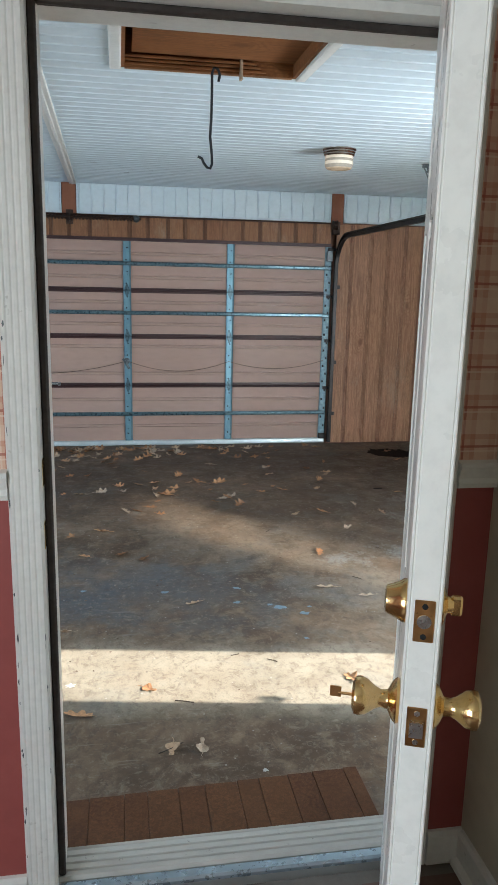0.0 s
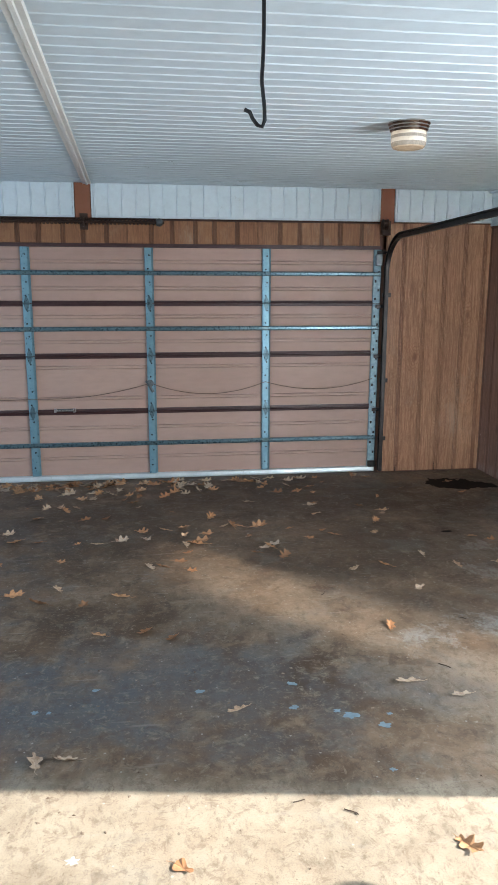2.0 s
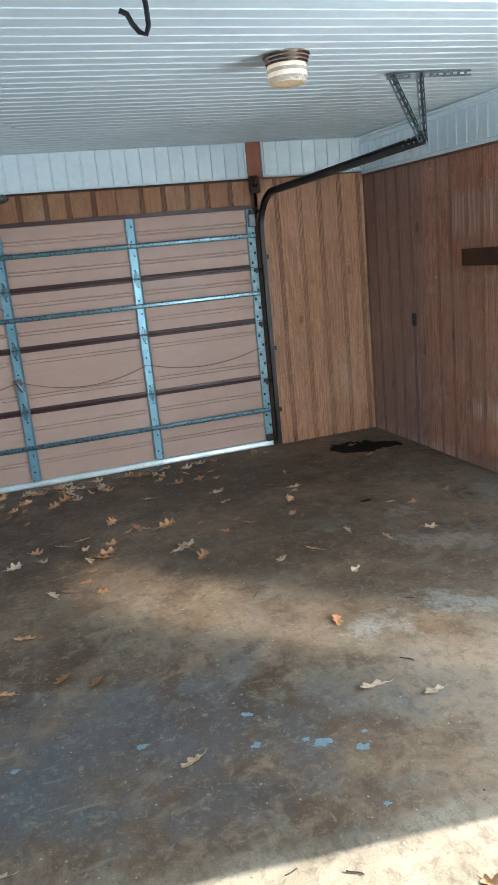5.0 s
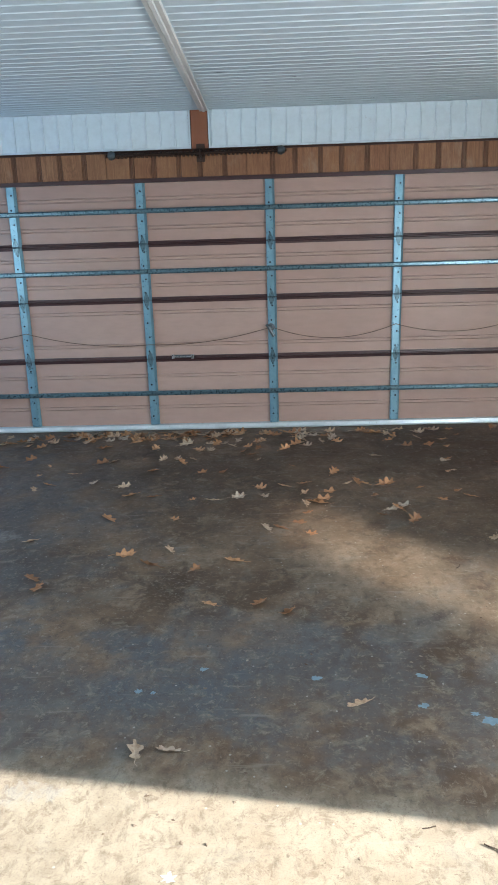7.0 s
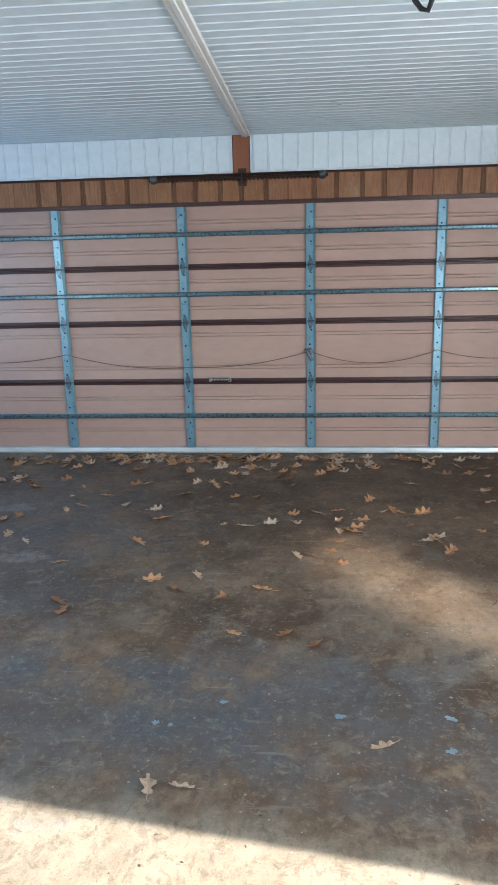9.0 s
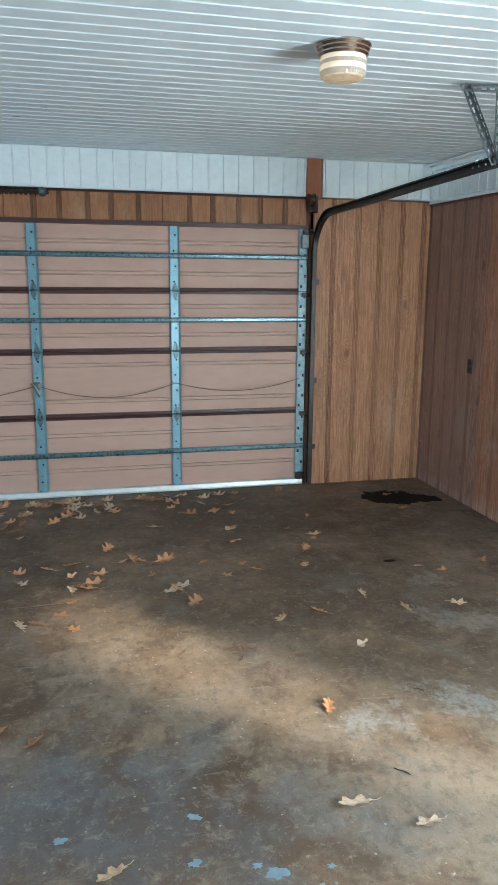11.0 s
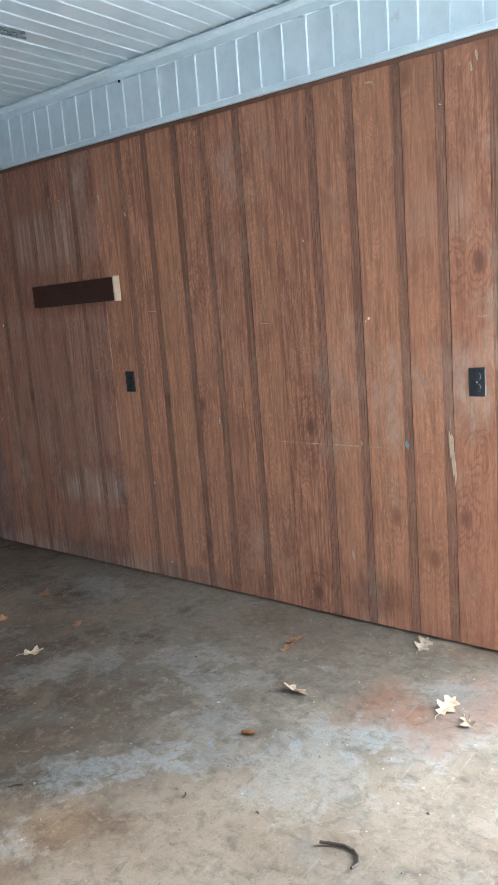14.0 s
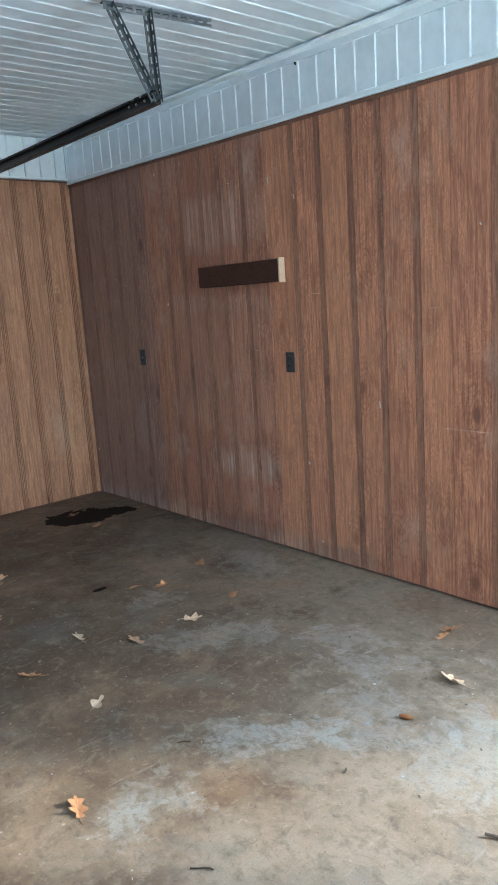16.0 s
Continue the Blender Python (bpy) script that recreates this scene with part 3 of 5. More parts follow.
for y0, y1, z0, z1 in ((7.1, 7.9, 0.9, 0.96), (7.1, 7.9, 2.04, 2.1), (7.1, 7.16, 0.96, 2.04), (7.84, 7.9, 0.96, 2.04)):
    block("window_frame", "trim", window, XL - 0.1, XL - 0.04, y0, y1, z0, z1)

# wall to the house, with the doorway
bm = bmesh.new()
box(bm, XL - 0.14, DX0 - 0.02, 2.13, YH, -0.1, 2.95)
box(bm, DX1 + 0.045, XR + 0.2, 2.13, YH, -0.1, 2.95)
box(bm, DX1 + 0.02, DX1 + 0.045, 2.13, 2.245, -0.1, 2.95)
box(bm, DX0 - 0.02, DX1 + 0.02, 2.13, YH, DTOP + 0.02, 2.95)
box(bm, DX0 - 0.02, DX1 + 0.02, 2.13, YH, -0.1, HF - 0.02)
structure(part("wall_south", bm, "plaster"), "wall between the house and the garage", "wall")

# ---- garage ceiling: white panels with ribs across, round the loft hatch ----
HX0, HX1, HY0, HY1 = 0.265, 0.985, 3.12, 3.80
bm = bmesh.new()


def ceil_slab(x0, x1, y0, y1):
    box(bm, x0, x1, y0, y1, 0, 0.03)


for x0, x1, y0, y1 in ((XL, HX0, YH, YB + 0.03), (HX1, XR + 0.035, YH, YB + 0.03), (HX0, HX1, YH, HY0), (HX0, HX1, HY1, YB + 0.03)):
    ceil_slab(x0, x1, y0, y1)
y = YH + 0.05
while y < YB - 0.02:
    mid = -0.20 + 0.0232 * (8.4 - y)
    spans = [(XL, mid - 0.035), (mid + 0.035, XR)]
    if HY0 - 0.02 < y < HY1 + 0.02:
        spans = [(XL, mid - 0.035), (mid + 0.035, HX0 - 0.045), (HX1 + 0.045, XR)]
    for x0, x1 in spans:
        profile(bm, ((-0.0075, 0), (-0.003, -0.0038), (0.003, -0.0038), (0.0075, 0)), x0, x1, lambda u, v, s, y=y: (s, y + u, v))
    y += 0.112
for v in bm.verts:
    v.co.z += ceil_z(v.co.y)
structure(part("ceiling", bm, "ceiling"), "white ribbed panel ceiling of the garage", "ceiling")

bm = bmesh.new()
profile(bm, ((-0.038, 0), (-0.034, -0.013), (-0.012, -0.013), (-0.008, -0.019), (0.008, -0.019), (0.012, -0.013), (0.034, -0.013), (0.038, 0)), YH + 0.01, YB - 0.004,
        lambda u, v, s: (-0.20 + 0.0232 * (8.4 - s) + u, s, ceil_z(s) + v - 0.001))
structure(part("ceiling_trim", bm, "trim"), "white moulded strip along a ceiling joint", "trim")

# dark scuffs on the panels and the strip along them
scuffs = random.Random(31)
for x, y in ((0.49, 7.13), (0.56, 7.16), (0.52, 7.26), (0.04, 6.88), (1.16, 8.19), (0.32, 7.45), (2.05, 7.05), (1.22, 6.05)):
    bm = bmesh.new()
    a, n = scuffs.uniform(-0.4, 0.4), scuffs.uniform(0.02, 0.05)
    profile(bm, ((-n, 0), (-0.3 * n, -0.004), (n, -0.001), (0.4 * n, 0.004)), -0.0015, 0.002, lambda u, v, s: (x + u, y + v + a * u, ceil_z(y + v + a * u) + s))
    tagged(part("scuff", bm, "angle"), "small grey scuff on the white ceiling panels", "scuff", "scuffs on the ceiling")

# closing roof slab
structure(block("roof_slab", "plaster", None, XL - 0.3, XR + 0.3, 2.0, 8.9, 2.96, 3.1), "plain slab over the garage", "roof")


# ---- grooved siding planks ----
def plank_mesh(width, height, thick, edge=0.0016):
    """One siding plank with slanted edges, face towards -y."""
    bm = bmesh.new()
    profile(bm, ((0, 0), (0, -thick + 0.004), (edge, -thick), (width - edge, -thick), (width, -thick + 0.004), (width, 0)), 0, height, lambda u, v, s: (u, v, s))
    finish(bm)
    me = bpy.data.meshes.new("plank")
    bm.to_mesh(me)
    bm.free()
    return me


plank_cache = {}


def plank(width, height, thick, material):
    key = (round(width, 3), round(height, 3), material, thick)
    if key not in plank_cache:
        me = plank_mesh(width - 0.0018, height, thick)
        me.materials.append(M[material])
        plank_cache[key] = me
    return plank_cache[key]


def strip(height, material):
    """The narrow darker strip between two planks, with two fine grooves cut in it."""
    key = ("strip", round(height, 3), material)
    if key not in plank_cache:
        bm = bmesh.new()
        w, d, out = STRIP - 0.002, -0.0175, [(0, 0), (0, -0.0175)]
        for c in (0.012, 0.025):
            out += [(c - 0.0024, d), (c - 0.0008, d + 0.0026), (c + 0.0008, d + 0.0026), (c + 0.0024, d)]
        out += [(w, d), (w, 0)]
        profile(bm, out, 0, height, lambda u, v, s: (u, v, s))
        finish(bm)
        me = bpy.data.meshes.new("strip")
        bm.to_mesh(me)
        bm.free()
        me.materials.append(M[material])
        plank_cache[key] = me
    return plank_cache[key]


def right_top(y):
    return 2.40 - 0.0145 * (YB - y)


# a sheet of siding is 1.18 m wide, with strips at these distances from its edge
STRIP, SHEET, STRIPS = 0.038, 1.18, (0.215, 0.400, 0.610, 0.787, 0.995)


def sheet_runs():
    """Planks and strips of one sheet: (start, width, is it a strip)."""
    at = 0.0
    for c in STRIPS:
        yield at, c - STRIP / 2 - at, False
        yield c - STRIP / 2, STRIP, True
        at = c + STRIP / 2
    yield at, SHEET - at, False


# east wall: whole sheets from the corner to the side door, every other one a little proud
for k, (edge, ply, band) in enumerate(((8.693, "grey_ply", "grey_strip"), (7.513, "brown_ply", "red_strip"), (6.333, "red_ply", "red_strip"), (5.153, "red_ply", "red_strip"), (3.973, "red_ply", "red_strip"))):
    for at, w, narrow in sheet_runs():
        y1, y0 = min(edge - at, YB), max(edge - at - w, 3.405)
        if y1 - y0 < 0.012:
            continue
        me = strip(2.36, band) if narrow else plank(y1 - y0, 2.36, 0.018, ply)
        if narrow and y1 - y0 < STRIP - 0.001:
            continue
        piece("strip" if narrow else "plank", me, wall_right, (XR + 0.018 - (0.004 if k % 2 else 0), y1 - 0.0015, 0.012), (1, 1, 1), radians(-90))

# north wall beside the door, and the header above it
x = 2.560
for c in (2.735, 2.955, 3.150, 3.350, 3.545):
    piece("plank", plank(c - STRIP / 2 - x, 2.40, 0.018, "tan_ply"), wall_back, (x + 0.003, YB + 0.018, 0.012))
    piece("strip", strip(2.40, "tan_strip"), wall_back, (c - STRIP / 2 + 0.003, YB + 0.018, 0.012))
    x = c + STRIP / 2
piece("plank", plank(XR - x, 2.40, 0.018, "tan_ply"), wall_back, (x + 0.003, YB + 0.018, 0.012))
for k in range(5):
    for at, w, narrow in sheet_runs():
        x0, x1 = XL + SHEET * k + at, min(XL + SHEET * k + at + w, 2.495)
        if x1 - x0 < 0.02 or (narrow and x1 - x0 < STRIP - 0.001):
            continue
        me = strip(0.20, "header_strip") if narrow else plank(x1 - x0, 0.20, 0.018, "header_ply")
        piece("strip" if narrow else "plank", me, wall_back, (x0 + 0.0015, YB + 0.018, 2.205))
structure(block("header_trim", "maroon", None, XL, 2.50, YB - 0.012, YB + 0.03, 2.172, 2.203), "dark steel lip over the garage door", "trim")
structure(block("header_trim", "dark_board", None, XL, 2.49, YB - 0.008, YB + 0.002, 2.408, 2.424), "dark wooden strip under the white boarding", "trim")
for x0, x1 in ((-0.312, -0.176), (2.490, 2.622)):
    post = tagged(block("door_post", "post", None, x0, x1, YB - 0.006, YB + 0.03, 2.405, ceil_z(YB) - 0.001, bevel=0.003), "short red-brown wooden post above the garage door", "post", "posts above the door")

# ---- white boarding under the ceiling ----
bm = bmesh.new()
profile(bm, ((0, 0), (0, -0.006), (0.005, -0.006), (0.009, -0.015), (0.017, -0.015), (0.021, -0.008), (0.122, -0.006), (0.122, 0)), 0, 0.305, lambda u, v, s: (u, v, s))
finish(bm)
white_board = bpy.data.meshes.new("white_board")
bm.to_mesh(white_board)
bm.free()
white_board.materials.append(M["vinyl"])
band_back = structure(new("white_boarding_north"), "white vinyl boarding above the garage door", "panelling")
for x0, x1 in ((XL, -0.318), (-0.170, 2.484), (2.628, XR)):
    block("edge_strip", "vinyl", band_back, x0, x1, YB - 0.018, YB + 0.028, 2.424, 2.440, bevel=0.003)
    block("edge_strip", "vinyl", band_back, x0, x0 + 0.014, YB - 0.016, YB + 0.028, 2.44, ceil_z(YB) - 0.002)
    block("edge_strip", "vinyl", band_back, x1 - 0.014, x1, YB - 0.016, YB + 0.028, 2.44, ceil_z(YB) - 0.002)
    x = x0 + 0.015
    while x < x1 - 0.02:
        w = min(0.122, x1 - 0.015 - x)
        piece("board", white_board, band_back, (x, YB + 0.006, 2.438), (w / 0.122, 1, (ceil_z(YB) - 2.44) / 0.305))
        x += 0.122
# strip with the shadow gap under the boarding put into its dark colour
bm = bmesh.new()
profile(bm, ((XR - 0.008, -0.022), (XR - 0.008, -0.004), (XR - 0.0045, -0.004), (XR - 0.0045, -0.022)), 3.42, YB - 0.004, lambda u, v, s: (u, s, right_top(s) + v))
structure(part("wall_trim", bm, "groove"), "thin red-brown strip under the white boarding, darkened for the shadow gap", "trim")
band_right = structure(new("white_boarding_east"), "white vinyl boarding above the plywood wall", "panelling")
bm = bmesh.new()
profile(bm, ((XR - 0.022, -0.003), (XR - 0.022, 0.022), (XR - 0.010, 0.028), (XR + 0.02, 0.028), (XR + 0.02, -0.003)), YH + 0.01, YB - 0.016, lambda u, v, s: (u, s, right_top(s) + v))
part("edge_strip", bm, "vinyl", band_right)
bm = bmesh.new()
profile(bm, ((XR - 0.060, 0), (XR - 0.060, -0.012), (XR - 0.02, -0.020), (XR - 0.02, -0.052), (XR - 0.006, -0.052), (XR - 0.006, 0)), YH + 0.01, YB - 0.016, lambda u, v, s: (u, s, ceil_z(s) + v - 0.009))
part("edge_strip", bm, "vinyl", band_right)
y = YB - 0.02
while y > YH + 0.1:
    z0 = right_top(y) + 0.02
    piece("board", white_board, band_right, (XR + 0.002, y, z0), (1, 1, (ceil_z(y) - z0) / 0.305), radians(-90))
    y -= 0.122

bm = bmesh.new()
profile(bm, ((6.060, 2.640), (6.036, 2.646), (6.030, 2.618), (6.040, 2.606), (6.046, 2.628)), XR - 0.019, XR - 0.003, lambda u, v, s: (s, u, v))
part("tear", bm, "slot", band_right, "dark tear in the white boarding")

# ---- garage door ----
GX0, GX1, GY = -2.98, 2.530, 8.57
gdoor = thing("garage_door", "closed pink-beige sectional steel garage door with galvanised ribs", "garage door")
JOINTS = (0.055, 0.667, 1.192, 1.672, 2.175)
for z0, z1 in zip(JOINTS, JOINTS[1:]):
    bm = bmesh.new()
    h = z1 - z0 - 0.004
    out = [(0.045, 0), (0, 0)]
    marks = (0.27, 0.75) if z0 != 0.667 else (0.24, 0.80)
    for f in marks:
        for d in (-0.014, 0.014):
            out += [(0, f * h + d - 0.005), (0.009, f * h + d - 0.002), (0.009, f * h + d + 0.002), (0, f * h + d + 0.005)]
    out += [(0, h), (0.045, h)]
    profile(bm, out, GX0, GX1, lambda u, v, s, z0=z0: (s, GY + u, z0 + 0.002 + v))
    part("door_section", bm, "section", gdoor)
for z in JOINTS[1:4]:
    bm = bmesh.new()
    profile(bm, ((0, -0.027), (-0.013, -0.027), (-0.016, -0.008), (-0.009, -0.003), (-0.009, 0.003), (-0.016, 0.008), (-0.013, 0.025), (0, 0.025)), GX0, GX1, lambda u, v, s, z=z: (s, GY + u, z + v))
    part("joint_rail", bm, "maroon", gdoor, "dark maroon rail along a panel joint")
STILES = (-1.886, -0.777, 0.325, 1.419)
for x in STILES:
    for z0, z1 in zip(JOINTS, JOINTS[1:]):
        bm = bmesh.new()
        profile(bm, ((-0.040, 0), (-0.040, -0.030), (-0.036, -0.034), (0.022, -0.034), (0.027, -0.028), (0.040, -0.016), (0.040, 0)), z0 + 0.003, z1 - 0.003, lambda u, v, s, x=x: (x + u, GY + v, s))
        stile = part("stile", bm, "galv", gdoor, "galvanised upright channel")
        bm = bmesh.new()
        for k in range(4):
            zz = z0 + (z1 - z0) * (0.14 + 0.24 * k)
            rod(bm, (x - 0.010 + 0.012 * (k % 2), GY - 0.038, zz), (x - 0.010 + 0.012 * (k % 2), GY - 0.030, zz), 0.008, 8)
        part("bolt", bm, "slot", stile)
    for z in JOINTS[1:4]:
        bm = bmesh.new()
        for s in (1, -1):
            profile(bm, ((-0.028, 0.004 * s), (0.020, 0.004 * s), (0.016, 0.030 * s), (0.000, 0.068 * s), (-0.010, 0.068 * s), (-0.024, 0.030 * s)), GY - 0.040, GY - 0.034, lambda u, v, s2, x=x, z=z: (x + u, s2, z + v))
        rod(bm, (x - 0.032, GY - 0.043, z), (x + 0.026, GY - 0.043, z), 0.008, 8)
        for dx in (-0.014, 0.008):
            for dz in (-0.028, 0.028):
                rod(bm, (x + dx, GY - 0.046, z + dz), (x + dx, GY - 0.038, z + dz), 0.005, 6)
        part("hinge", bm, "galv_dark", gdoor, "galvanised leaf hinge")
# end plates at the right-hand edge
for z0, z1 in zip(JOINTS, JOINTS[1:]):
    bm = bmesh.new()
    profile(bm, ((2.457, 0), (2.457, -0.030), (2.525, -0.034), (2.530, 0)), z0 + 0.003, z1 - 0.003, lambda u, v, s: (u, GY + v, s))
    plate = part("end_plate", bm, "galv_end", gdoor, "blotched galvanised end plate")
    bm = bmesh.new()
    for k in range(6):
        zz = z0 + (z1 - z0) * (0.08 + 0.165 * k)
        xx = 2.477 + 0.030 * (k % 2)
        box(bm, xx - 0.009, xx + 0.007, GY - 0.0375, GY - 0.030, zz - 0.012, zz + 0.012)
    part("slot", bm, "slot", plate)
    bm = bmesh.new()
    box(bm, 2.480, 2.560, GY - 0.062, GY - 0.034, z1 - 0.045, z1 - 0.012)
    rod(bm, (2.52, GY - 0.075, z1 - 0.028), (2.575, GY - 0.075, z1 - 0.028), 0.010, 8)
    part("roller_bracket", bm, "track", gdoor, "dark roller bracket", 0.003)
    bm = bmesh.new()
    profile(bm, ((GX0, 0), (GX0 + 0.005, -0.034), (GX0 + 0.070, -0.030), (GX0 + 0.070, 0)), z0 + 0.003, z1 - 0.003, lambda u, v, s: (u, GY + v, s))
    part("end_plate", bm, "galv", gdoor, "galvanised end plate")
for z in (0.357, 1.440, 1.945):
    bm = bmesh.new()
    profile(bm, ((-0.034, 0.020), (-0.052, 0.020), (-0.055, 0.012), (-0.044, 0.010), (-0.044, -0.010), (-0.055, -0.012), (-0.052, -0.020), (-0.034, -0.020)), GX0, 2.525, lambda u, v, s, z=z: (s, GY + u, z + v))
    part("strut", bm, "galv_dark", gdoor, "weathered horizontal steel strut")
bm = bmesh.new()
profile(bm, ((0.04, 0.004), (-0.030, 0.004), (-0.036, 0.018), (-0.030, 0.050), (-0.012, 0.056), (0.04, 0.056)), GX0, 2.525, lambda u, v, s: (s, GY + u, v))
part("bottom_seal", bm, "seal", gdoor, "pale aluminium strip along the bottom")
# bottom corner bracket and top bracket
block("corner_bracket", "track", gdoor, 2.450, 2.525, GY - 0.07, GY - 0.034, 0.058, 0.12, "dark bottom bracket", 0.006)
block("top_bracket", "angle", gdoor, 2.465, 2.53, GY - 0.066, GY - 0.034, 2.02, 2.13, "grey top roller bracket", 0.006)
# lock handle with its two wires
bm = bmesh.new()
lathe(bm, ((0.034, 0), (0.034, 0.008), (0.018, 0.014), (0.016, 0.030)), 18, look((0.310, GY - 0.036, 0.930), (0.310, GY + 1, 0.930)))
for p, q, r in (((0.29, GY - 0.068, 0.935), (0.335, GY - 0.070, 0.850), 0.014), ((0.29, GY - 0.066, 0.935), (0.268, GY - 0.064, 0.955), 0.011)):
    rod(bm, p, q, r, 8)
part("lock_handle", bm, "angle", gdoor, "grey steel lock handle")
for x0, x1, z0, z1, drop in ((0.33, 1.41, 0.925, 0.930, 0.105), (1.41, 2.47, 0.930, 0.945, 0.085), (-0.78, 0.29, 0.800, 0.925, 0.045), (-1.885, -0.78, 0.925, 0.800, 0.05), (-2.97, -1.885, 0.89, 0.925, 0.05)):
    bm = bmesh.new()
    pts = []
    for k in range(21):
        f = k / 20
        pts.append((x0 + (x1 - x0) * f, GY - 0.040, z0 + (z1 - z0) * f - 4 * drop * f * (1 - f)))
    sweep(bm, pts, 0.0032, 6)
    part("lock_wire", bm, "cable", gdoor, "thin sagging brown wire", smooth=True)
# slide bolt
bm = bmesh.new()
box(bm, -0.585, -0.385, GY - 0.030, GY - 0.016, 0.672, 0.700)
part("slide_bolt", bm, "angle", gdoor, "small steel slide bolt", 0.004)
bm = bmesh.new()
rod(bm, (-0.58, GY - 0.036, 0.686), (-0.40, GY - 0.036, 0.686), 0.007, 10)
for x in (-0.575, -0.40):
    box(bm, x - 0.012, x + 0.012, GY - 0.046, GY - 0.016, 0.668, 0.704)
part("slide_bolt", bm, "steel", gdoor, "bright bolt rod", 0.002)

scrap_blue = thing("plastic_scrap", "crumpled bright blue plastic scrap by the garage door", "plastic scrap")
bm = bmesh.new()
for k in range(6):
    a = 0.9 * k
    profile(bm, ((-0.11 + 0.03 * k, 0.0), (-0.05 + 0.03 * k, 0.004), (-0.03 + 0.028 * k, 0.024 + 0.010 * math.sin(a)), (-0.09 + 0.03 * k, 0.018 + 0.012 * math.cos(a))), 8.44 + 0.008 * k, 8.47 + 0.010 * k, lambda u, v, s: (-2.76 + u, s, 0.001 + v))
part("film", bm, "blue_film", scrap_blue, "", 0.002)

# ---- torsion spring over the door ----
spring = thing("torsion_spring", "dark oily torsion spring on a shaft over the garage door", "door spring")
bm = bmesh.new()
rows = []
for k in range(240):
    a = 2 * math.pi * k / 6
    rows.append((-0.95 + 1.36 * k / 239, YB - 0.060 + 0.024 * math.cos(a), 2.385 + 0.024 * math.sin(a)))
sweep(bm, rows, 0.0055, 5)
part("coil", bm, "spring", spring)
bm = bmesh.new()
rod(bm, (-1.02, YB - 0.060, 2.385), (0.47, YB - 0.060, 2.385), 0.0125, 12)
part("shaft", bm, "spring", spring)
for x in (-0.975, 0.425):
    bm = bmesh.new()
    lathe(bm, ((0.022, -0.03), (0.032, -0.022), (0.032, 0.012), (0.020, 0.03)), 14, Matrix.Translation((x, YB - 0.060, 2.385)) @ Matrix.Rotation(radians(90), 4, "Y"))
    for s in (0.036, -0.036):
        rod(bm, (x, YB - 0.060, 2.385), (x, YB - 0.075, 2.385 + s), 0.006, 6)
    part("winding_cone", bm, "angle", spring, "grey cast winding cone")
bm = bmesh.new()
box(bm, -0.275, -0.205, YB - 0.012, YB - 0.006, 2.32, 2.46)
box(bm, -0.246, -0.234, YB - 0.085, YB - 0.012, 2.345, 2.425)
part("centre_bracket", bm, "spring", spring, "", 0.002)

# ---- track, right-hand side ----
track = thing("door_track", "black steel roller track curving from the jamb to the ceiling hanger", "track")
TX, TZ = 2.605, 2.285
prof = ((-0.018, -0.026), (0.018, -0.026), (0.018, -0.018), (-0.010, -0.018), (-0.010, 0.018), (0.018, 0.018), (0.018, 0.026), (-0.018, 0.026))
bm = bmesh.new()
path = [(TX - 0.050, YB - 0.045, z) for z in (0.03, 0.6, 1.2, 1.7, 2.0)]
for k in range(1, 13):
    a = radians(90 * k / 12)
    path.append((TX - 0.050 + 0.003 * k, YB - 0.045 - 0.285 * (1 - math.cos(a)), 2.0 + 0.285 * math.sin(a)))
path += [(TX - 0.004, 7.4, TZ + 0.008), (TX + 0.014, 6.6, TZ + 0.02), (TX + 0.028, 5.91, TZ + 0.03)]
rows = []
for k, p in enumerate(path):
    a, b = Vector(path[max(k - 1, 0)]), Vector(path[min(k + 1, len(path) - 1)])
    way = (b - a).normalized()
    nrm = Vector((1, 0, 0)).cross(way).normalized()
    rows.append([bm.verts.new(Vector(p) + Vector((-u, 0, 0)) + v * nrm) for u, v in prof])
for a, b in zip(rows, rows[1:]):
    for k in range(len(prof)):
        bm.faces.new((a[k], a[(k + 1) % len(prof)], b[(k + 1) % len(prof)], b[k]))
bm.faces.new(rows[0][::-1])
bm.faces.new(rows[-1])
part("rail", bm, "track", track)
for z in (0.35, 0.93, 1.75):
    block("wall_clip", "track", track, TX - 0.07, TX + 0.01, YB - 0.022, YB - 0.0, z - 0.02, z + 0.02, "", 0.003)
for k in range(5):
    bm = bmesh.new()
    rod(bm, (TX + 0.004, 5.96 + 0.03 * k, TZ + 0.035 + 0.012 * (k % 2 * 2 - 1)), (TX - 0.004, 5.96 + 0.03 * k, TZ + 0.035 + 0.012 * (k % 2 * 2 - 1)), 0.006, 8)
    part("bolt", bm, "steel", track)
# cable drum at the end of the shaft
bm = bmesh.new()
lathe(bm, ((0.02, -0.03), (0.048, -0.026), (0.048, -0.018), (0.040, -0.014), (0.040, 0.016), (0.050, 0.020), (0.050, 0.028), (0.02, 0.03)), 20, Matrix.Translation((2.515, YB - 0.070, 2.395)) @ Matrix.Rotation(radians(90), 4, "Y"))
box(bm, 2.500, 2.58, YB - 0.05, YB - 0.006, 2.30, 2.43)
part("cable_drum", bm, "spring", track, "dark cable drum and bearing plate", 0.002)


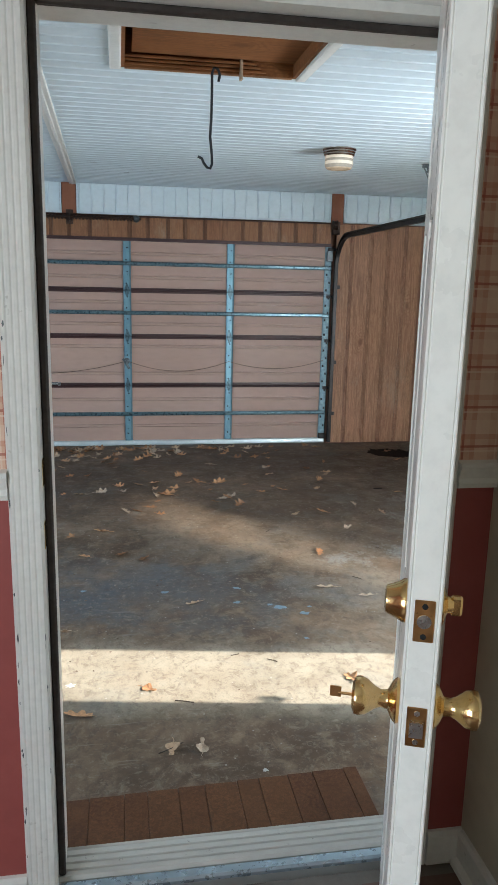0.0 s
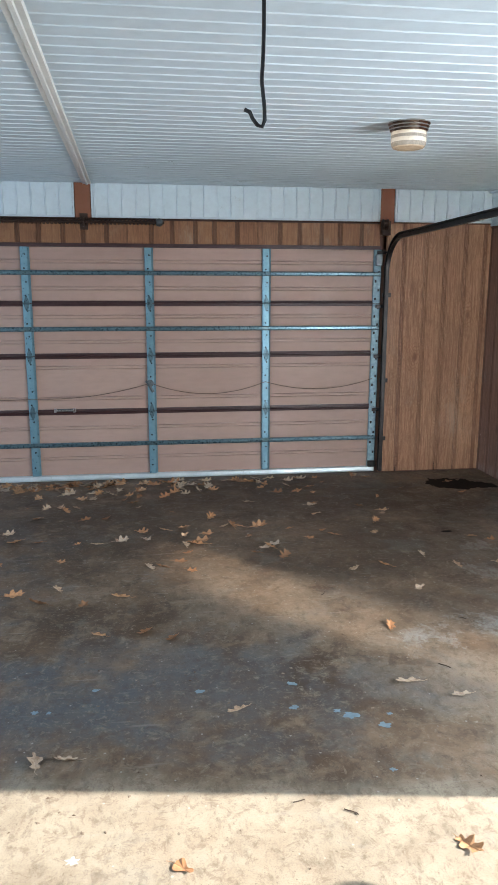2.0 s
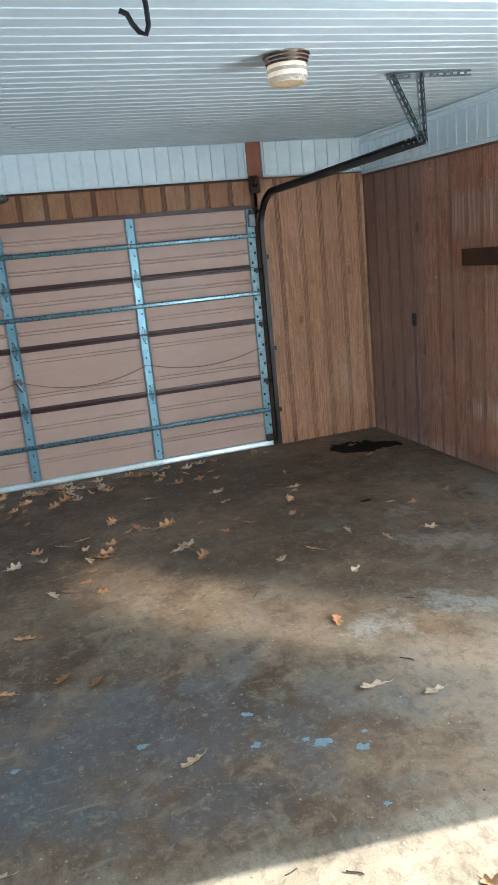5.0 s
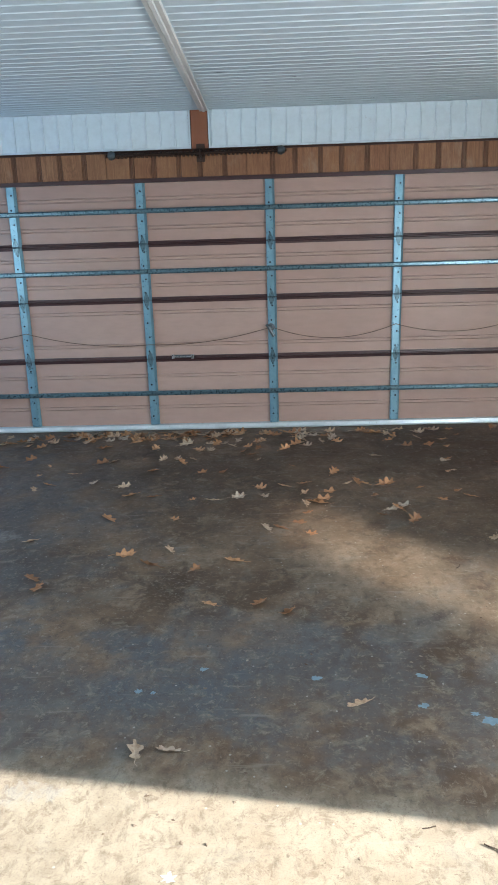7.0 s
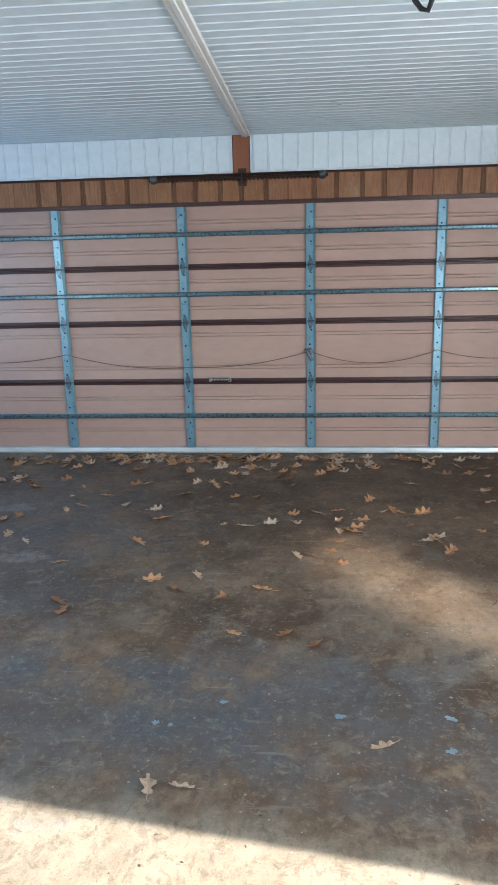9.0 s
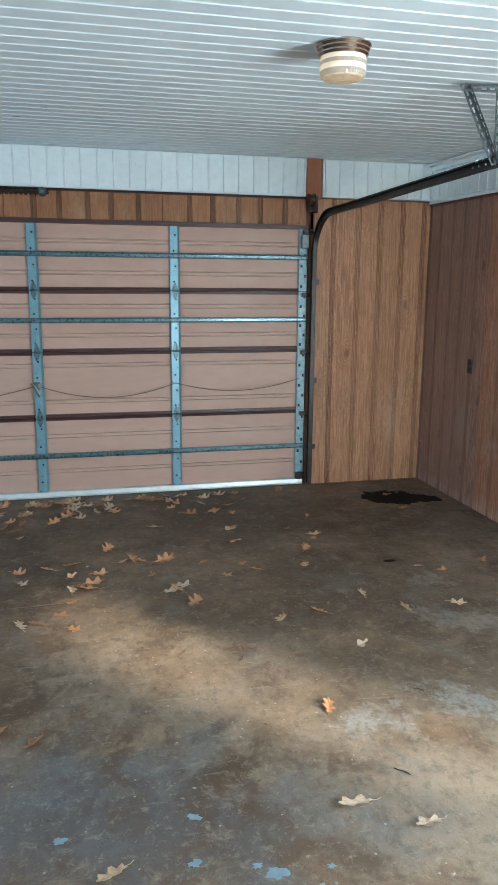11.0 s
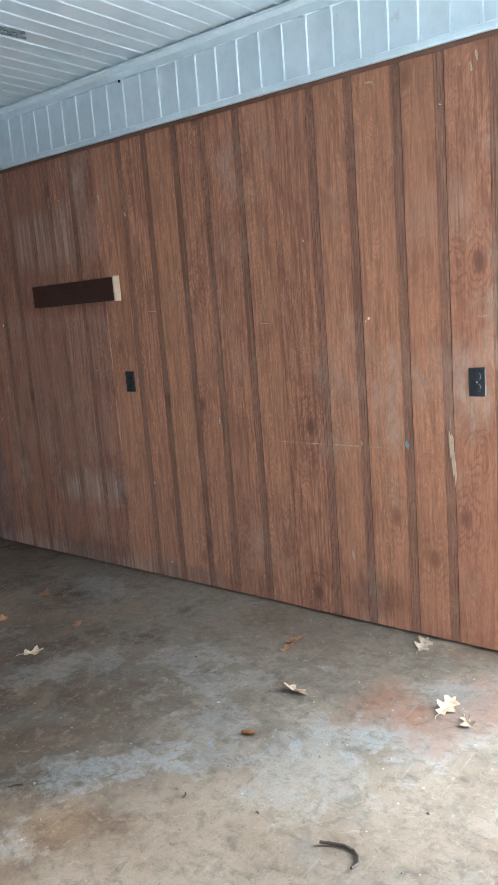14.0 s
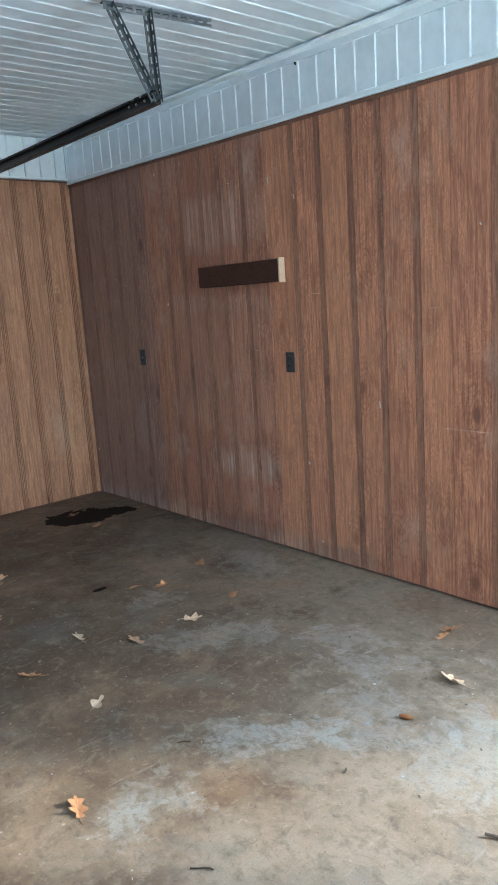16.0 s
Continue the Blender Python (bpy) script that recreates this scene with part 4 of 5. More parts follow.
def perforated(name, p, q, width, parent, facing):
    """A slotted steel angle from p to q."""
    p, q = Vector(p), Vector(q)
    way = (q - p).normalized()
    f = Vector(facing)
    f = (f - f.dot(way) * way).normalized()
    side = way.cross(f).normalized()
    m = Matrix((( *way, 0), (*side, 0), (*f, 0), (0, 0, 0, 1))).transposed()
    m.translation = p
    n = (q - p).length
    bm = bmesh.new()
    for face in (0, 1):
        verts = []
        w = width / 2
        verts += box(bm, 0, n, -w, -w * 0.36, -0.0015, 0.0015)
        verts += box(bm, 0, n, w * 0.36, w, -0.0015, 0.0015)
        s = 0.0
        while s < n:
            verts += box(bm, s, min(s + 0.016, n), -w * 0.36, w * 0.36, -0.0015, 0.0015)
            s += 0.042
        turn = Matrix.Rotation(radians(90), 4, "X") if face else Matrix()
        shift = Matrix.Translation((0, -w, w)) if face else Matrix()
        for v in verts:
            v.co = m @ shift @ turn @ v.co
    return part(name, bm, "angle", parent, "slotted steel angle")


hanger = thing("track_hanger", "slotted steel angle bracket hanging the track from the ceiling", "bracket")
ZC = ceil_z(5.95) - 0.012
perforated("ceiling_angle", (2.455, 5.985, ZC), (2.955, 5.925, ZC), 0.030, hanger, (0, 0, -1))
perforated("brace", (2.475, 5.975, ZC - 0.01), (2.628, 5.925, TZ + 0.015), 0.030, hanger, (0, -1, 0))
perforated("upright", (2.640, 5.950, ZC - 0.005), (2.640, 5.925, TZ + 0.010), 0.028, hanger, (0, -1, 0))

# ---- ceiling lamp ----
LX, LY = 1.702, 5.570
LZ = ceil_z(LY) - 0.006
fix = thing("ceiling_lamp", "faintly glowing drum ceiling lamp with banded ribbed glass and tarnished pan", "ceiling lamp", (LX, LY, LZ))
bm = bmesh.new()
lathe(bm, ((0.128, 0.004), (0.130, -0.004), (0.122, -0.014), (0.124, -0.022), (0.116, -0.032), (0.118, -0.040), (0.110, -0.050)), 40)
part("pan", bm, "chrome", fix, "tarnished shiny metal pan", smooth=True)
bm = bmesh.new()
lathe(bm, ((0.106, -0.050), (0.1075, -0.053), (0.1085, -0.066), (0.108, -0.070)), 40)
part("glass_band", bm, "milk_glass", fix, "white glass band", smooth=True)
bm = bmesh.new()
rows = []
seg = 96
for r, z in ((0.106, -0.069), (0.106, -0.089)):
    rows.append([bm.verts.new(((r + 0.0018 * (k % 2)) * math.cos(2 * math.pi * k / seg), (r + 0.0018 * (k % 2)) * math.sin(2 * math.pi * k / seg), z)) for k in range(seg)])
for k in range(seg):
    bm.faces.new((rows[0][k], rows[0][(k + 1) % seg], rows[1][(k + 1) % seg], rows[1][k]))
part("glass_band", bm, "ribbed_glass", fix, "ribbed clear glass band")
bm = bmesh.new()
lathe(bm, ((0.108, -0.088), (0.1085, -0.092), (0.1085, -0.108), (0.107, -0.112)), 40)
part("glass_band", bm, "milk_glass", fix, "white glass band", smooth=True)
bm = bmesh.new()
rows = []
for r, z in ((0.106, -0.111), (0.104, -0.124), (0.098, -0.136)):
    rows.append([bm.verts.new(((r + 0.0018 * (k % 2)) * math.cos(2 * math.pi * k / seg), (r + 0.0018 * (k % 2)) * math.sin(2 * math.pi * k / seg), z)) for k in range(seg)])
for a, b in zip(rows, rows[1:]):
    for k in range(seg):
        bm.faces.new((a[k], a[(k + 1) % seg], b[(k + 1) % seg], b[k]))
part("glass_band", bm, "ribbed_glass", fix, "ribbed clear glass band")
bm = bmesh.new()
lathe(bm, [(0.098, -0.134)] + [(0.094 - 0.0085 * k, -0.141 - 0.0022 * (k % 2) - 0.0008 * k) for k in range(10)], 40)
part("glass_lens", bm, "amber_glass", fix, "round lens with concentric rings", smooth=True)

fix.scale = (0.87, 0.87, 0.87)

# ---- loft hatch ----
hatch = thing("attic_hatch", "plywood loft hatch recessed in a wooden frame", "hatch")
HZ = ceil_z(3.5)
block("hatch_panel", "raw_ply", hatch, HX0 + 0.04, HX1 - 0.005, HY0, HY1 - 0.02, HZ + 0.048, HZ + 0.062, "bare plywood panel", 0.002)
for x0, x1, y0, y1 in ((HX0 - 0.02, HX0 + 0.012, HY0, HY1), (HX1 - 0.012, HX1 + 0.02, HY0, HY1), (HX0 + 0.012, HX1 - 0.012, HY1 - 0.012, HY1 + 0.02), (HX0 + 0.012, HX1 - 0.012, HY0 - 0.02, HY0 + 0.012)):
    block("frame_board", "raw_ply", hatch, x0, x1, y0, y1, HZ - 0.004, HZ + 0.24)
for k in range(3):
    block("stop_strip", "raw_ply", hatch, HX0 + 0.014, HX1 - 0.13 - 0.02 * k, HY1 - 0.022 - 0.006 * k, HY1 - 0.013, HZ + 0.004 + 0.013 * k, HZ + 0.014 + 0.013 * k, "", 0.002)
block("block", "pulp", hatch, 0.745, 0.757, HY1 - 0.035, HY1 - 0.011, HZ - 0.03, HZ + 0.05, "split wooden block", 0.002)
for x0, x1 in ((HX0 - 0.048, HX0 - 0.002), (HX1 + 0.002, HX1 + 0.048)):
    bm = bmesh.new()
    profile(bm, ((x0, 0.0), (x0, -0.009), (x0 + 0.006, -0.014), (x1 - 0.006, -0.014), (x1, -0.009), (x1, 0)), HY0 - 0.02, HY1 + 0.012, lambda u, v, s: (u, s, ceil_z(s) + v - 0.002))
    part("edge_trim", bm, "trim", hatch, "white edge trim")
cord = thing("pull_rope", "black pull rope with a hooked end hanging from the hatch", "rope")
bm = bmesh.new()
sweep(bm, [(0.655, HY1 - 0.045, HZ - 0.045), (0.660, HY1 - 0.046, HZ - 0.02), (0.652, HY1 - 0.046, HZ + 0.002), (0.636, HY1 - 0.046, HZ + 0.006), (0.628, HY1 - 0.046, HZ - 0.015), (0.628, HY1 - 0.048, HZ - 0.10),
           (0.626, HY1 - 0.05, HZ - 0.19), (0.622, HY1 - 0.05, HZ - 0.26), (0.630, HY1 - 0.05, HZ - 0.33), (0.631, HY1 - 0.05, HZ - 0.365), (0.624, HY1 - 0.05, HZ - 0.383), (0.610, HY1 - 0.05, HZ - 0.379), (0.596, HY1 - 0.05, HZ - 0.362),
           (0.588, HY1 - 0.05, HZ - 0.345), (0.572, HY1 - 0.05, HZ - 0.338)], 0.0056, 8)
part("cord", bm, "rope", cord, smooth=True)

# ---- on the east wall ----
shelf = thing("wall_board", "short dark-stained board nailed flat to the plywood wall", "board")
block("board", "dark_board", shelf, XR - 0.040, XR - 0.001, 6.215, 6.930, 1.553, 1.676, "", 0.003)
block("end_grain", "pulp", shelf, XR - 0.046, XR - 0.001, 6.203, 6.214, 1.548, 1.680, "pale cut end strip", 0.002)
bm = bmesh.new()
for y, z in ((6.46, 1.60), (6.60, 1.64), (6.82, 1.62)):
    rod(bm, (XR - 0.043, y, z), (XR - 0.036, y, z), 0.006, 8)
part("nail", bm, "slot", shelf)


def outlet(y, z):
    ob = thing("wall_outlet", "black double electric outlet plate on the plywood wall", "outlet", (XR, y, z), "outlets on the plywood wall")
    block("plate", "outlet", ob, -0.008, 0.0, -0.034, 0.034, -0.056, 0.056, "", 0.003)
    for dz in (-0.022, 0.022):
        bm = bmesh.new()
        lathe(bm, ((0.0165, 0), (0.0165, 0.004), (0.015, 0.0055)), 16, Matrix.Translation((-0.007, 0, dz)) @ Matrix.Rotation(radians(-90), 4, "Y"))
        soc = part("socket", bm, "outlet", ob)
        bm = bmesh.new()
        for dy in (-0.006, 0.006):
            box(bm, -0.0135, -0.012, dy - 0.0012, dy + 0.0012, dz - 0.003, dz + 0.006)
        part("slot", bm, "slot", soc)
    bm = bmesh.new()
    rod(bm, (-0.0095, 0, 0), (-0.0075, 0, 0), 0.003, 8)
    part("screw", bm, "steel", ob)
    return ob


for y, z in ((7.688, 1.113), (6.198, 1.110), (4.246, 1.105)):
    outlet(y, z)
# a long splinter of torn veneer and a few paint smears on the plywood
torn = thing("torn_veneer", "pale splinter of torn veneer on the plywood wall", "splinter")
bm = bmesh.new()
for k, (y, z0, z1, w) in enumerate(((4.352, 0.72, 0.90, 0.006), (4.344, 0.68, 0.80, 0.004), (4.362, 0.80, 0.91, 0.004))):
    profile(bm, ((y - w, z0 + 0.05), (y, z0), (y + w, z0 + 0.06), (y + w * 1.4, z1 - 0.04), (y + 0.004, z1), (y - w * 0.5, z1 - 0.02)), XR - 0.006 - 0.001 * k, XR + 0.001, lambda u, v, s: (s, u, v))
part("splinter", bm, "pulp", torn)

# ---- chips, scratches and smears of paint on the plywood ----
def smear(k, y, z, w, h, material):
    q = random.Random(700 + k)
    bm = bmesh.new()
    rim = []
    for i in range(10):
        a = 2 * math.pi * i / 10
        d = q.uniform(0.55, 1.0)
        rim.append((y + d * w / 2 * math.cos(a) + 0.25 * w * math.sin(a), z + d * h / 2 * math.sin(a)))
    profile(bm, rim, XR - 0.0058, XR - 0.001, lambda u, v, s: (s, u, v))
    part("smear", bm, material, wall_right, "pale chip or smear on the plywood")


for k, row in enumerate(((4.651, 2.279, 0.045, 0.012, "pulp"), (5.006, 1.72, 0.01, 0.018, "white_paint"), (4.552, 0.845, 0.018, 0.04, "blue_paint"), (4.475, 1.116, 0.01, 0.04, "blue_paint"),
              (4.766, 0.839, 0.008, 0.02, "pulp"), (4.84, 0.322, 0.012, 0.06, "pulp"), (4.221, 2.269, 0.012, 0.05, "pulp"), (4.242, 2.237, 0.01, 0.04, "pulp"),
              (6.108, 1.983, 0.01, 0.03, "pulp"), (6.632, 2.128, 0.03, 0.008, "pulp"), (6.3, 2.091, 0.008, 0.05, "white_paint"), (6.089, 0.549, 0.012, 0.02, "white_paint"),
              (4.363, 2.136, 0.012, 0.008, "white_paint"), (5.575, 0.913, 0.006, 0.05, "white_paint"), (4.221, 1.354, 0.05, 0.004, "pulp"), (5.247, 1.378, 0.06, 0.004, "pulp"),
              (5.979, 1.476, 0.07, 0.004, "pulp"))):
    smear(k, *row)

# ---- rot and splits at the foot of the tan planks ----
for x, h in ((2.70, 0.16), (2.735, 0.10), (3.14, 0.12), (3.33, 0.08)):
    sp = thing("board_split", "dark split at the rotten foot of a plank", "split")
    bm = bmesh.new()
    profile(bm, ((x - 0.006, 0.012), (x + 0.006, 0.012), (x + 0.003, h * 0.6), (x, h), (x - 0.004, h * 0.5)), YB + 0.0005, YB + 0.004, lambda u, v, s: (u, s, v))
    part("gap", bm, "slot", sp)

# ---- the doorway ----
dframe = structure(new("door_frame"), "white painted fluted door casing with dark weatherstrip", "door frame")


def fluted(x0, x1, z0, z1, y1, mirror=False):
    bm = bmesh.new()
    n, w = 4, x1 - x0
    out = [(x0, 0), (x0, -0.014), (x0 + 0.006, -0.020)]
    for k in range(n):
        a = x0 + w * (0.14 + 0.74 * k / n)
        b = x0 + w * (0.14 + 0.74 * (k + 0.55) / n)
        out += [(a, -0.020), ((a + b) / 2, -0.0184), (b, -0.020)]
    out += [(x1 - 0.006, -0.020), (x1, -0.014), (x1, 0)]
    profile(bm, out, z0, z1, lambda u, v, s: (u, y1 + v, s))
    return part("casing", bm, "trim", dframe)


fluted(0.000, DX0 + 0.002, HF, 2.43, 2.13)
fluted(DX1 - 0.002, 1.036, HF, 2.43, 2.13)
block("casing", "trim", dframe, 0.0, 1.036, 2.108, 2.13, DTOP + 0.02, 2.43, "", 0.004)
block("jamb", "trim", dframe, DX0 - 0.02, DX0, 2.115, YH + 0.01, HF, DTOP + 0.02)
block("jamb", "trim", dframe, DX1, DX1 + 0.02, 2.115, 2.245, HF, DTOP + 0.02)
block("jamb", "trim", dframe, DX0, DX1, 2.115, YH + 0.01, DTOP, DTOP + 0.02)
for x0, x1 in ((DX0, DX0 + 0.014),):
    block("door_stop", "trim", dframe, x0, x1, 2.195, 2.29, HF + 0.03, DTOP)
block("door_stop", "trim", dframe, DX0 + 0.014, DX1 - 0.014, 2.195, 2.29, DTOP - 0.014, DTOP)
for x0, x1 in ((DX0, DX0 + 0.017), (DX1 - 0.006, DX1)):
    block("weatherstrip", "rubber", dframe, x0, x1, 2.176, 2.195, HF + 0.03, DTOP, "dark rubber weatherstrip", 0.004)
block("weatherstrip", "rubber", dframe, DX0 + 0.017, DX1 - 0.017, 2.176, 2.195, DTOP - 0.017, DTOP, "dark rubber weatherstrip", 0.004)
for z in (1.229, 1.375):
    block("strike_plate", "brass", dframe, DX0 - 0.001, DX0 + 0.002, 2.138, 2.172, z - 0.030, z + 0.030, "brass strike plate", 0.001)
chips = random.Random(12)
for k in range(26):
    z = chips.uniform(HF + 0.05, 1.75)
    x = 0.003 + chips.uniform(0, 0.004) if k % 3 else DX0 - 0.004
    a, b = chips.uniform(0.0012, 0.003), chips.uniform(0.004, 0.014)
    bm = bmesh.new()
    profile(bm, ((x - a, z), (x, z - b), (x + a, z - 0.3 * b), (x + 0.6 * a, z + b), (x - 0.5 * a, z + 0.6 * b)), 2.1094 if 0.006 < x < 0.06 else 2.1105, 2.118, lambda u, v, s: (u, s, v))
    part("paint_chip", bm, "angle", dframe, "chip in the paint down to grey")
sill = structure(new("threshold"), "ribbed painted metal door threshold", "threshold")
bm = bmesh.new()
out = [(2.172, HF), (2.172, HF + 0.020)]
for k in range(4):
    a = 2.176 + 0.024 * k
    out += [(a, HF + 0.030), (a + 0.016, HF + 0.030), (a + 0.018, HF + 0.024), (a + 0.022, HF + 0.024)]
out += [(2.276, HF + 0.030), (2.276, HF - 0.02), (2.172, HF - 0.02)]
profile(bm, out, DX0, DX1, lambda u, v, s: (s, u, v))
part("sill_plate", bm, "sill", sill)
block("sill_nose", "sill_edge", sill, DX0, DX1, 2.135, 2.171, HF + 0.001, HF + 0.022, "bluish aluminium nosing", 0.006)

# house side: wallpaper above a chair rail, red paint below
hw = structure(new("house_wall"), "plaid wallpaper over brick-red paint with a white chair rail", "wall")
for x0, x1 in ((-1.6, 0.0), (1.036, 1.135)):
    block("wallpaper", "plaid", hw, x0, x1, 2.122, 2.13, 1.385, 2.62)
    block("lower_wall", "red_wall", hw, x0, x1, 2.122, 2.13, HF, 1.33)
    bm = bmesh.new()
    profile(bm, ((2.122, 1.322), (2.108, 1.326), (2.104, 1.338), (2.108, 1.350), (2.104, 1.362), (2.098, 1.378), (2.102, 1.388), (2.122, 1.392)), x0, x1, lambda u, v, s: (s, u, v))
    part("chair_rail", bm, "trim", hw, "white moulded chair rail")
    bm = bmesh.new()
    profile(bm, ((2.122, HF), (2.108, HF), (2.108, HF + 0.085), (2.114, HF + 0.098), (2.122, HF + 0.10)), x0, x1, lambda u, v, s: (s, u, v))
    part("baseboard", bm, "trim", hw, "white baseboard")
block("wallpaper", "plaid", hw, 0.0, 1.036, 2.122, 2.13, 2.43, 2.62)
side = structure(new("house_side_wall"), "cream painted house wall with a white baseboard", "wall")
block("wall_face", "beige", side, 1.135, 1.26, -1.6, 2.13, HF, 2.62)
bm = bmesh.new()
profile(bm, ((1.135, HF), (1.121, HF), (1.121, HF + 0.085), (1.127, HF + 0.098), (1.135, HF + 0.10)), -1.6, 2.108, lambda u, v, s: (u, s, v))
part("baseboard", bm, "trim", side)
bm = bmesh.new()
profile(bm, ((1.121, HF), (1.103, HF), (1.106, HF + 0.012), (1.121, HF + 0.020)), -1.6, 2.108, lambda u, v, s: (u, s, v))
part("shoe_mould", bm, "trim", side)
# rest of the room, plain and unseen; the window opening is added for light
bm = bmesh.new()
for y0, y1, z0, z1 in ((-1.7, -1.15, HF, 2.62), (0.15, 2.13, HF, 2.62), (-1.15, 0.15, HF, 1.05), (-1.15, 0.15, 2.25, 2.62)):
    box(bm, -1.7, -1.6, y0, y1, z0, z1)
structure(part("house_wall_west", bm, "red_wall"), "plain red house wall, unseen, with an added window opening", "wall")
structure(block("house_wall_south", "beige", None, -1.7, 1.26, -1.8, -1.7, HF, 2.62), "plain cream house wall", "wall")
structure(block("house_ceiling", "plaster", None, -1.7, 1.25, -1.7, 2.13, 2.62, 2.7), "plain white room ceiling", "ceiling")
hfloor = structure(block("house_floor", "grout", None, -1.7, 1.25, -1.7, 2.12, HF - 0.14, HF - 0.005), "brown tiled house floor with grey grout", "floor")
plate = thing("light_switch", "ivory light switch plate on the wallpaper", "light switch")
block("plate", "switch", plate, -0.092, -0.018, 2.116, 2.122, 1.485, 1.602, "", 0.003)
block("toggle", "switch", plate, -0.060, -0.050, 2.104, 2.116, 1.535, 1.556, "", 0.002)

# ---- the open white door ----
door = structure(new("door_1"), "open white panelled entry door with brass knob and deadbolt", "door")
door.matrix_world = pose(0.924, 2.154, 0, 0, 0, math.degrees(math.atan2(-0.929, -0.371)))
DW, DT, DZ0, DZ1 = 0.860, 0.045, 0.305, 2.340
block("door_leaf", "door_paint", door, 0, DW, 0.004, DT - 0.004, DZ0, DZ1, "", 0.002)
for y0, y1 in ((0.0, 0.0045), (DT - 0.0045, DT)):
    for x0, x1 in ((0, 0.115), (0.370, 0.480), (DW - 0.115, DW)):
        block("stile", "door_paint", door, x0, x1, y0, y1, DZ0, DZ1, "", 0.0015)
    for z0, z1 in ((DZ0, 0.60), (1.12, 1.30), (1.90, 2.00), (2.19, DZ1)):
        for x0, x1 in ((0.115, 0.370), (0.480, DW - 0.115)):
            block("rail", "door_paint", door, x0, x1, y0, y1, z0, z1, "", 0.0015)
    for z0, z1 in ((0.60, 1.12), (1.30, 1.90), (2.00, 2.19)):
        for x0, x1 in ((0.115, 0.370), (0.480, DW - 0.115)):
            block("raised_panel", "door_paint", door, x0 + 0.03, x1 - 0.03, min(y0, y1) - (0.0 if y0 else -0.0015), y1 - (0.0015 if y0 else 0.0), z0 + 0.03, z1 - 0.03, "", 0.001)
KX, KZ, BZ = DW - 0.060, 1.222, 1.375


def turned(name, material, rings, x, y, z, sign, label):
    bm = bmesh.new()
    lathe(bm, rings, 28, Matrix.Translation((x, y, z)) @ Matrix.Rotation(radians(-90 * sign), 4, "X"))
    return part(name, bm, material, door, label, smooth=True)


KNOB = ((0.030, 0), (0.032, 0.004), (0.026, 0.010), (0.014, 0.016), (0.0125, 0.026), (0.016, 0.034), (0.025, 0.046), (0.0275, 0.056), (0.0265, 0.062), (0.018, 0.066), (0.015, 0.064))
turned("knob", "brass", KNOB, KX, DT, KZ, 1, "polished brass knob")
turned("knob", "brass", KNOB, KX, 0, KZ, -1, "polished brass knob")
turned("deadbolt", "brass", ((0.030, 0), (0.030, 0.004), (0.027, 0.009), (0.020, 0.024), (0.019, 0.027), (0.012, 0.029)), KX, 0, BZ, -1, "brass deadbolt cylinder")
turned("deadbolt", "brass", ((0.030, 0), (0.030, 0.004), (0.012, 0.010), (0.010, 0.018)), KX, DT, BZ, 1, "brass thumb-turn rose")
block("thumb_turn", "brass", door, KX - 0.006, KX + 0.006, DT + 0.014, DT + 0.030, BZ - 0.014, BZ + 0.014, "brass thumb-turn", 0.003)
bm = bmesh.new()
rod(bm, (KX, -0.060, KZ), (KX, -0.086, KZ), 0.0022, 6)
box(bm, KX - 0.001, KX + 0.001, -0.098, -0.082, KZ - 0.006, KZ + 0.010)
part("key", bm, "old_brass", door, "small key in the knob")
for z, h in ((KZ, 0.029), (BZ, 0.029)):
    pl = block("latch_plate", "old_brass", door, DW - 0.0005, DW + 0.0025, 0.010, 0.036, z - h, z + h, "tarnished brass latch plate", 0.001)
    bm = bmesh.new()
    for s in (-0.021, 0.021):
        rod(bm, (DW + 0.001, 0.023, z + s), (DW + 0.0035, 0.023, z + s), 0.004, 10)
    part("screw", bm, "steel" if z == KZ else "slot", pl)
    bm = bmesh.new()
    if z == KZ:
        profile(bm, ((0.014, -0.011), (0.032, -0.011), (0.032, 0.011), (0.014, 0.011)), DW + 0.001, DW + 0.010, lambda u, v, s, z=z: (s, u, z + v))
    else:
        rod(bm, (DW + 0.001, 0.023, z), (DW + 0.0035, 0.023, z), 0.0095, 16)
    part("bolt", bm, "steel", pl)
for z in (0.55, 1.32, 2.09):
    bm = bmesh.new()
    rod(bm, (-0.004, DT + 0.004, z - 0.045), (-0.004, DT + 0.004, z + 0.045), 0.006, 10)
    part("hinge", bm, "old_brass", door)

# side door in the east wall, standing open into the garage
wdoor = structure(new("door_2"), "white side door standing open to the garden", "door")
wdoor.matrix_world = pose(XR - 0.02, 2.50, 0, 0, 0, 142.0)
block("door_leaf", "door_paint", wdoor, 0.0, 0.87, -0.02, 0.02, 0.01, 2.08, "", 0.002)
bm = bmesh.new()
lathe(bm, ((0.030, 0), (0.030, 0.006), (0.013, 0.014), (0.014, 0.050), (0.029, 0.062), (0.029, 0.078), (0.015, 0.086)), 20, Matrix.Translation((0.815, -0.02, 0.95)) @ Matrix.Rotation(radians(90), 4, "X"))
part("knob", bm, "brass", wdoor, "brass knob", smooth=True)

# ---- outdoors, unseen ----
structure(block("ground", "ground", None, -60, 60, -60, 60, -0.35, -0.13), "winter lawn round the house", "ground")
structure(block("house_roof", "plaster", None, -1.9, 1.4, -1.9, 2.13, 2.72, 2.85), "plain slab over the room", "roof")

# ---- plywood offcut on the floor below the step ----
scrap = thing("plywood_offcut", "brown grooved plywood offcut lying on the concrete", "board")
x = 0.020
i = 0
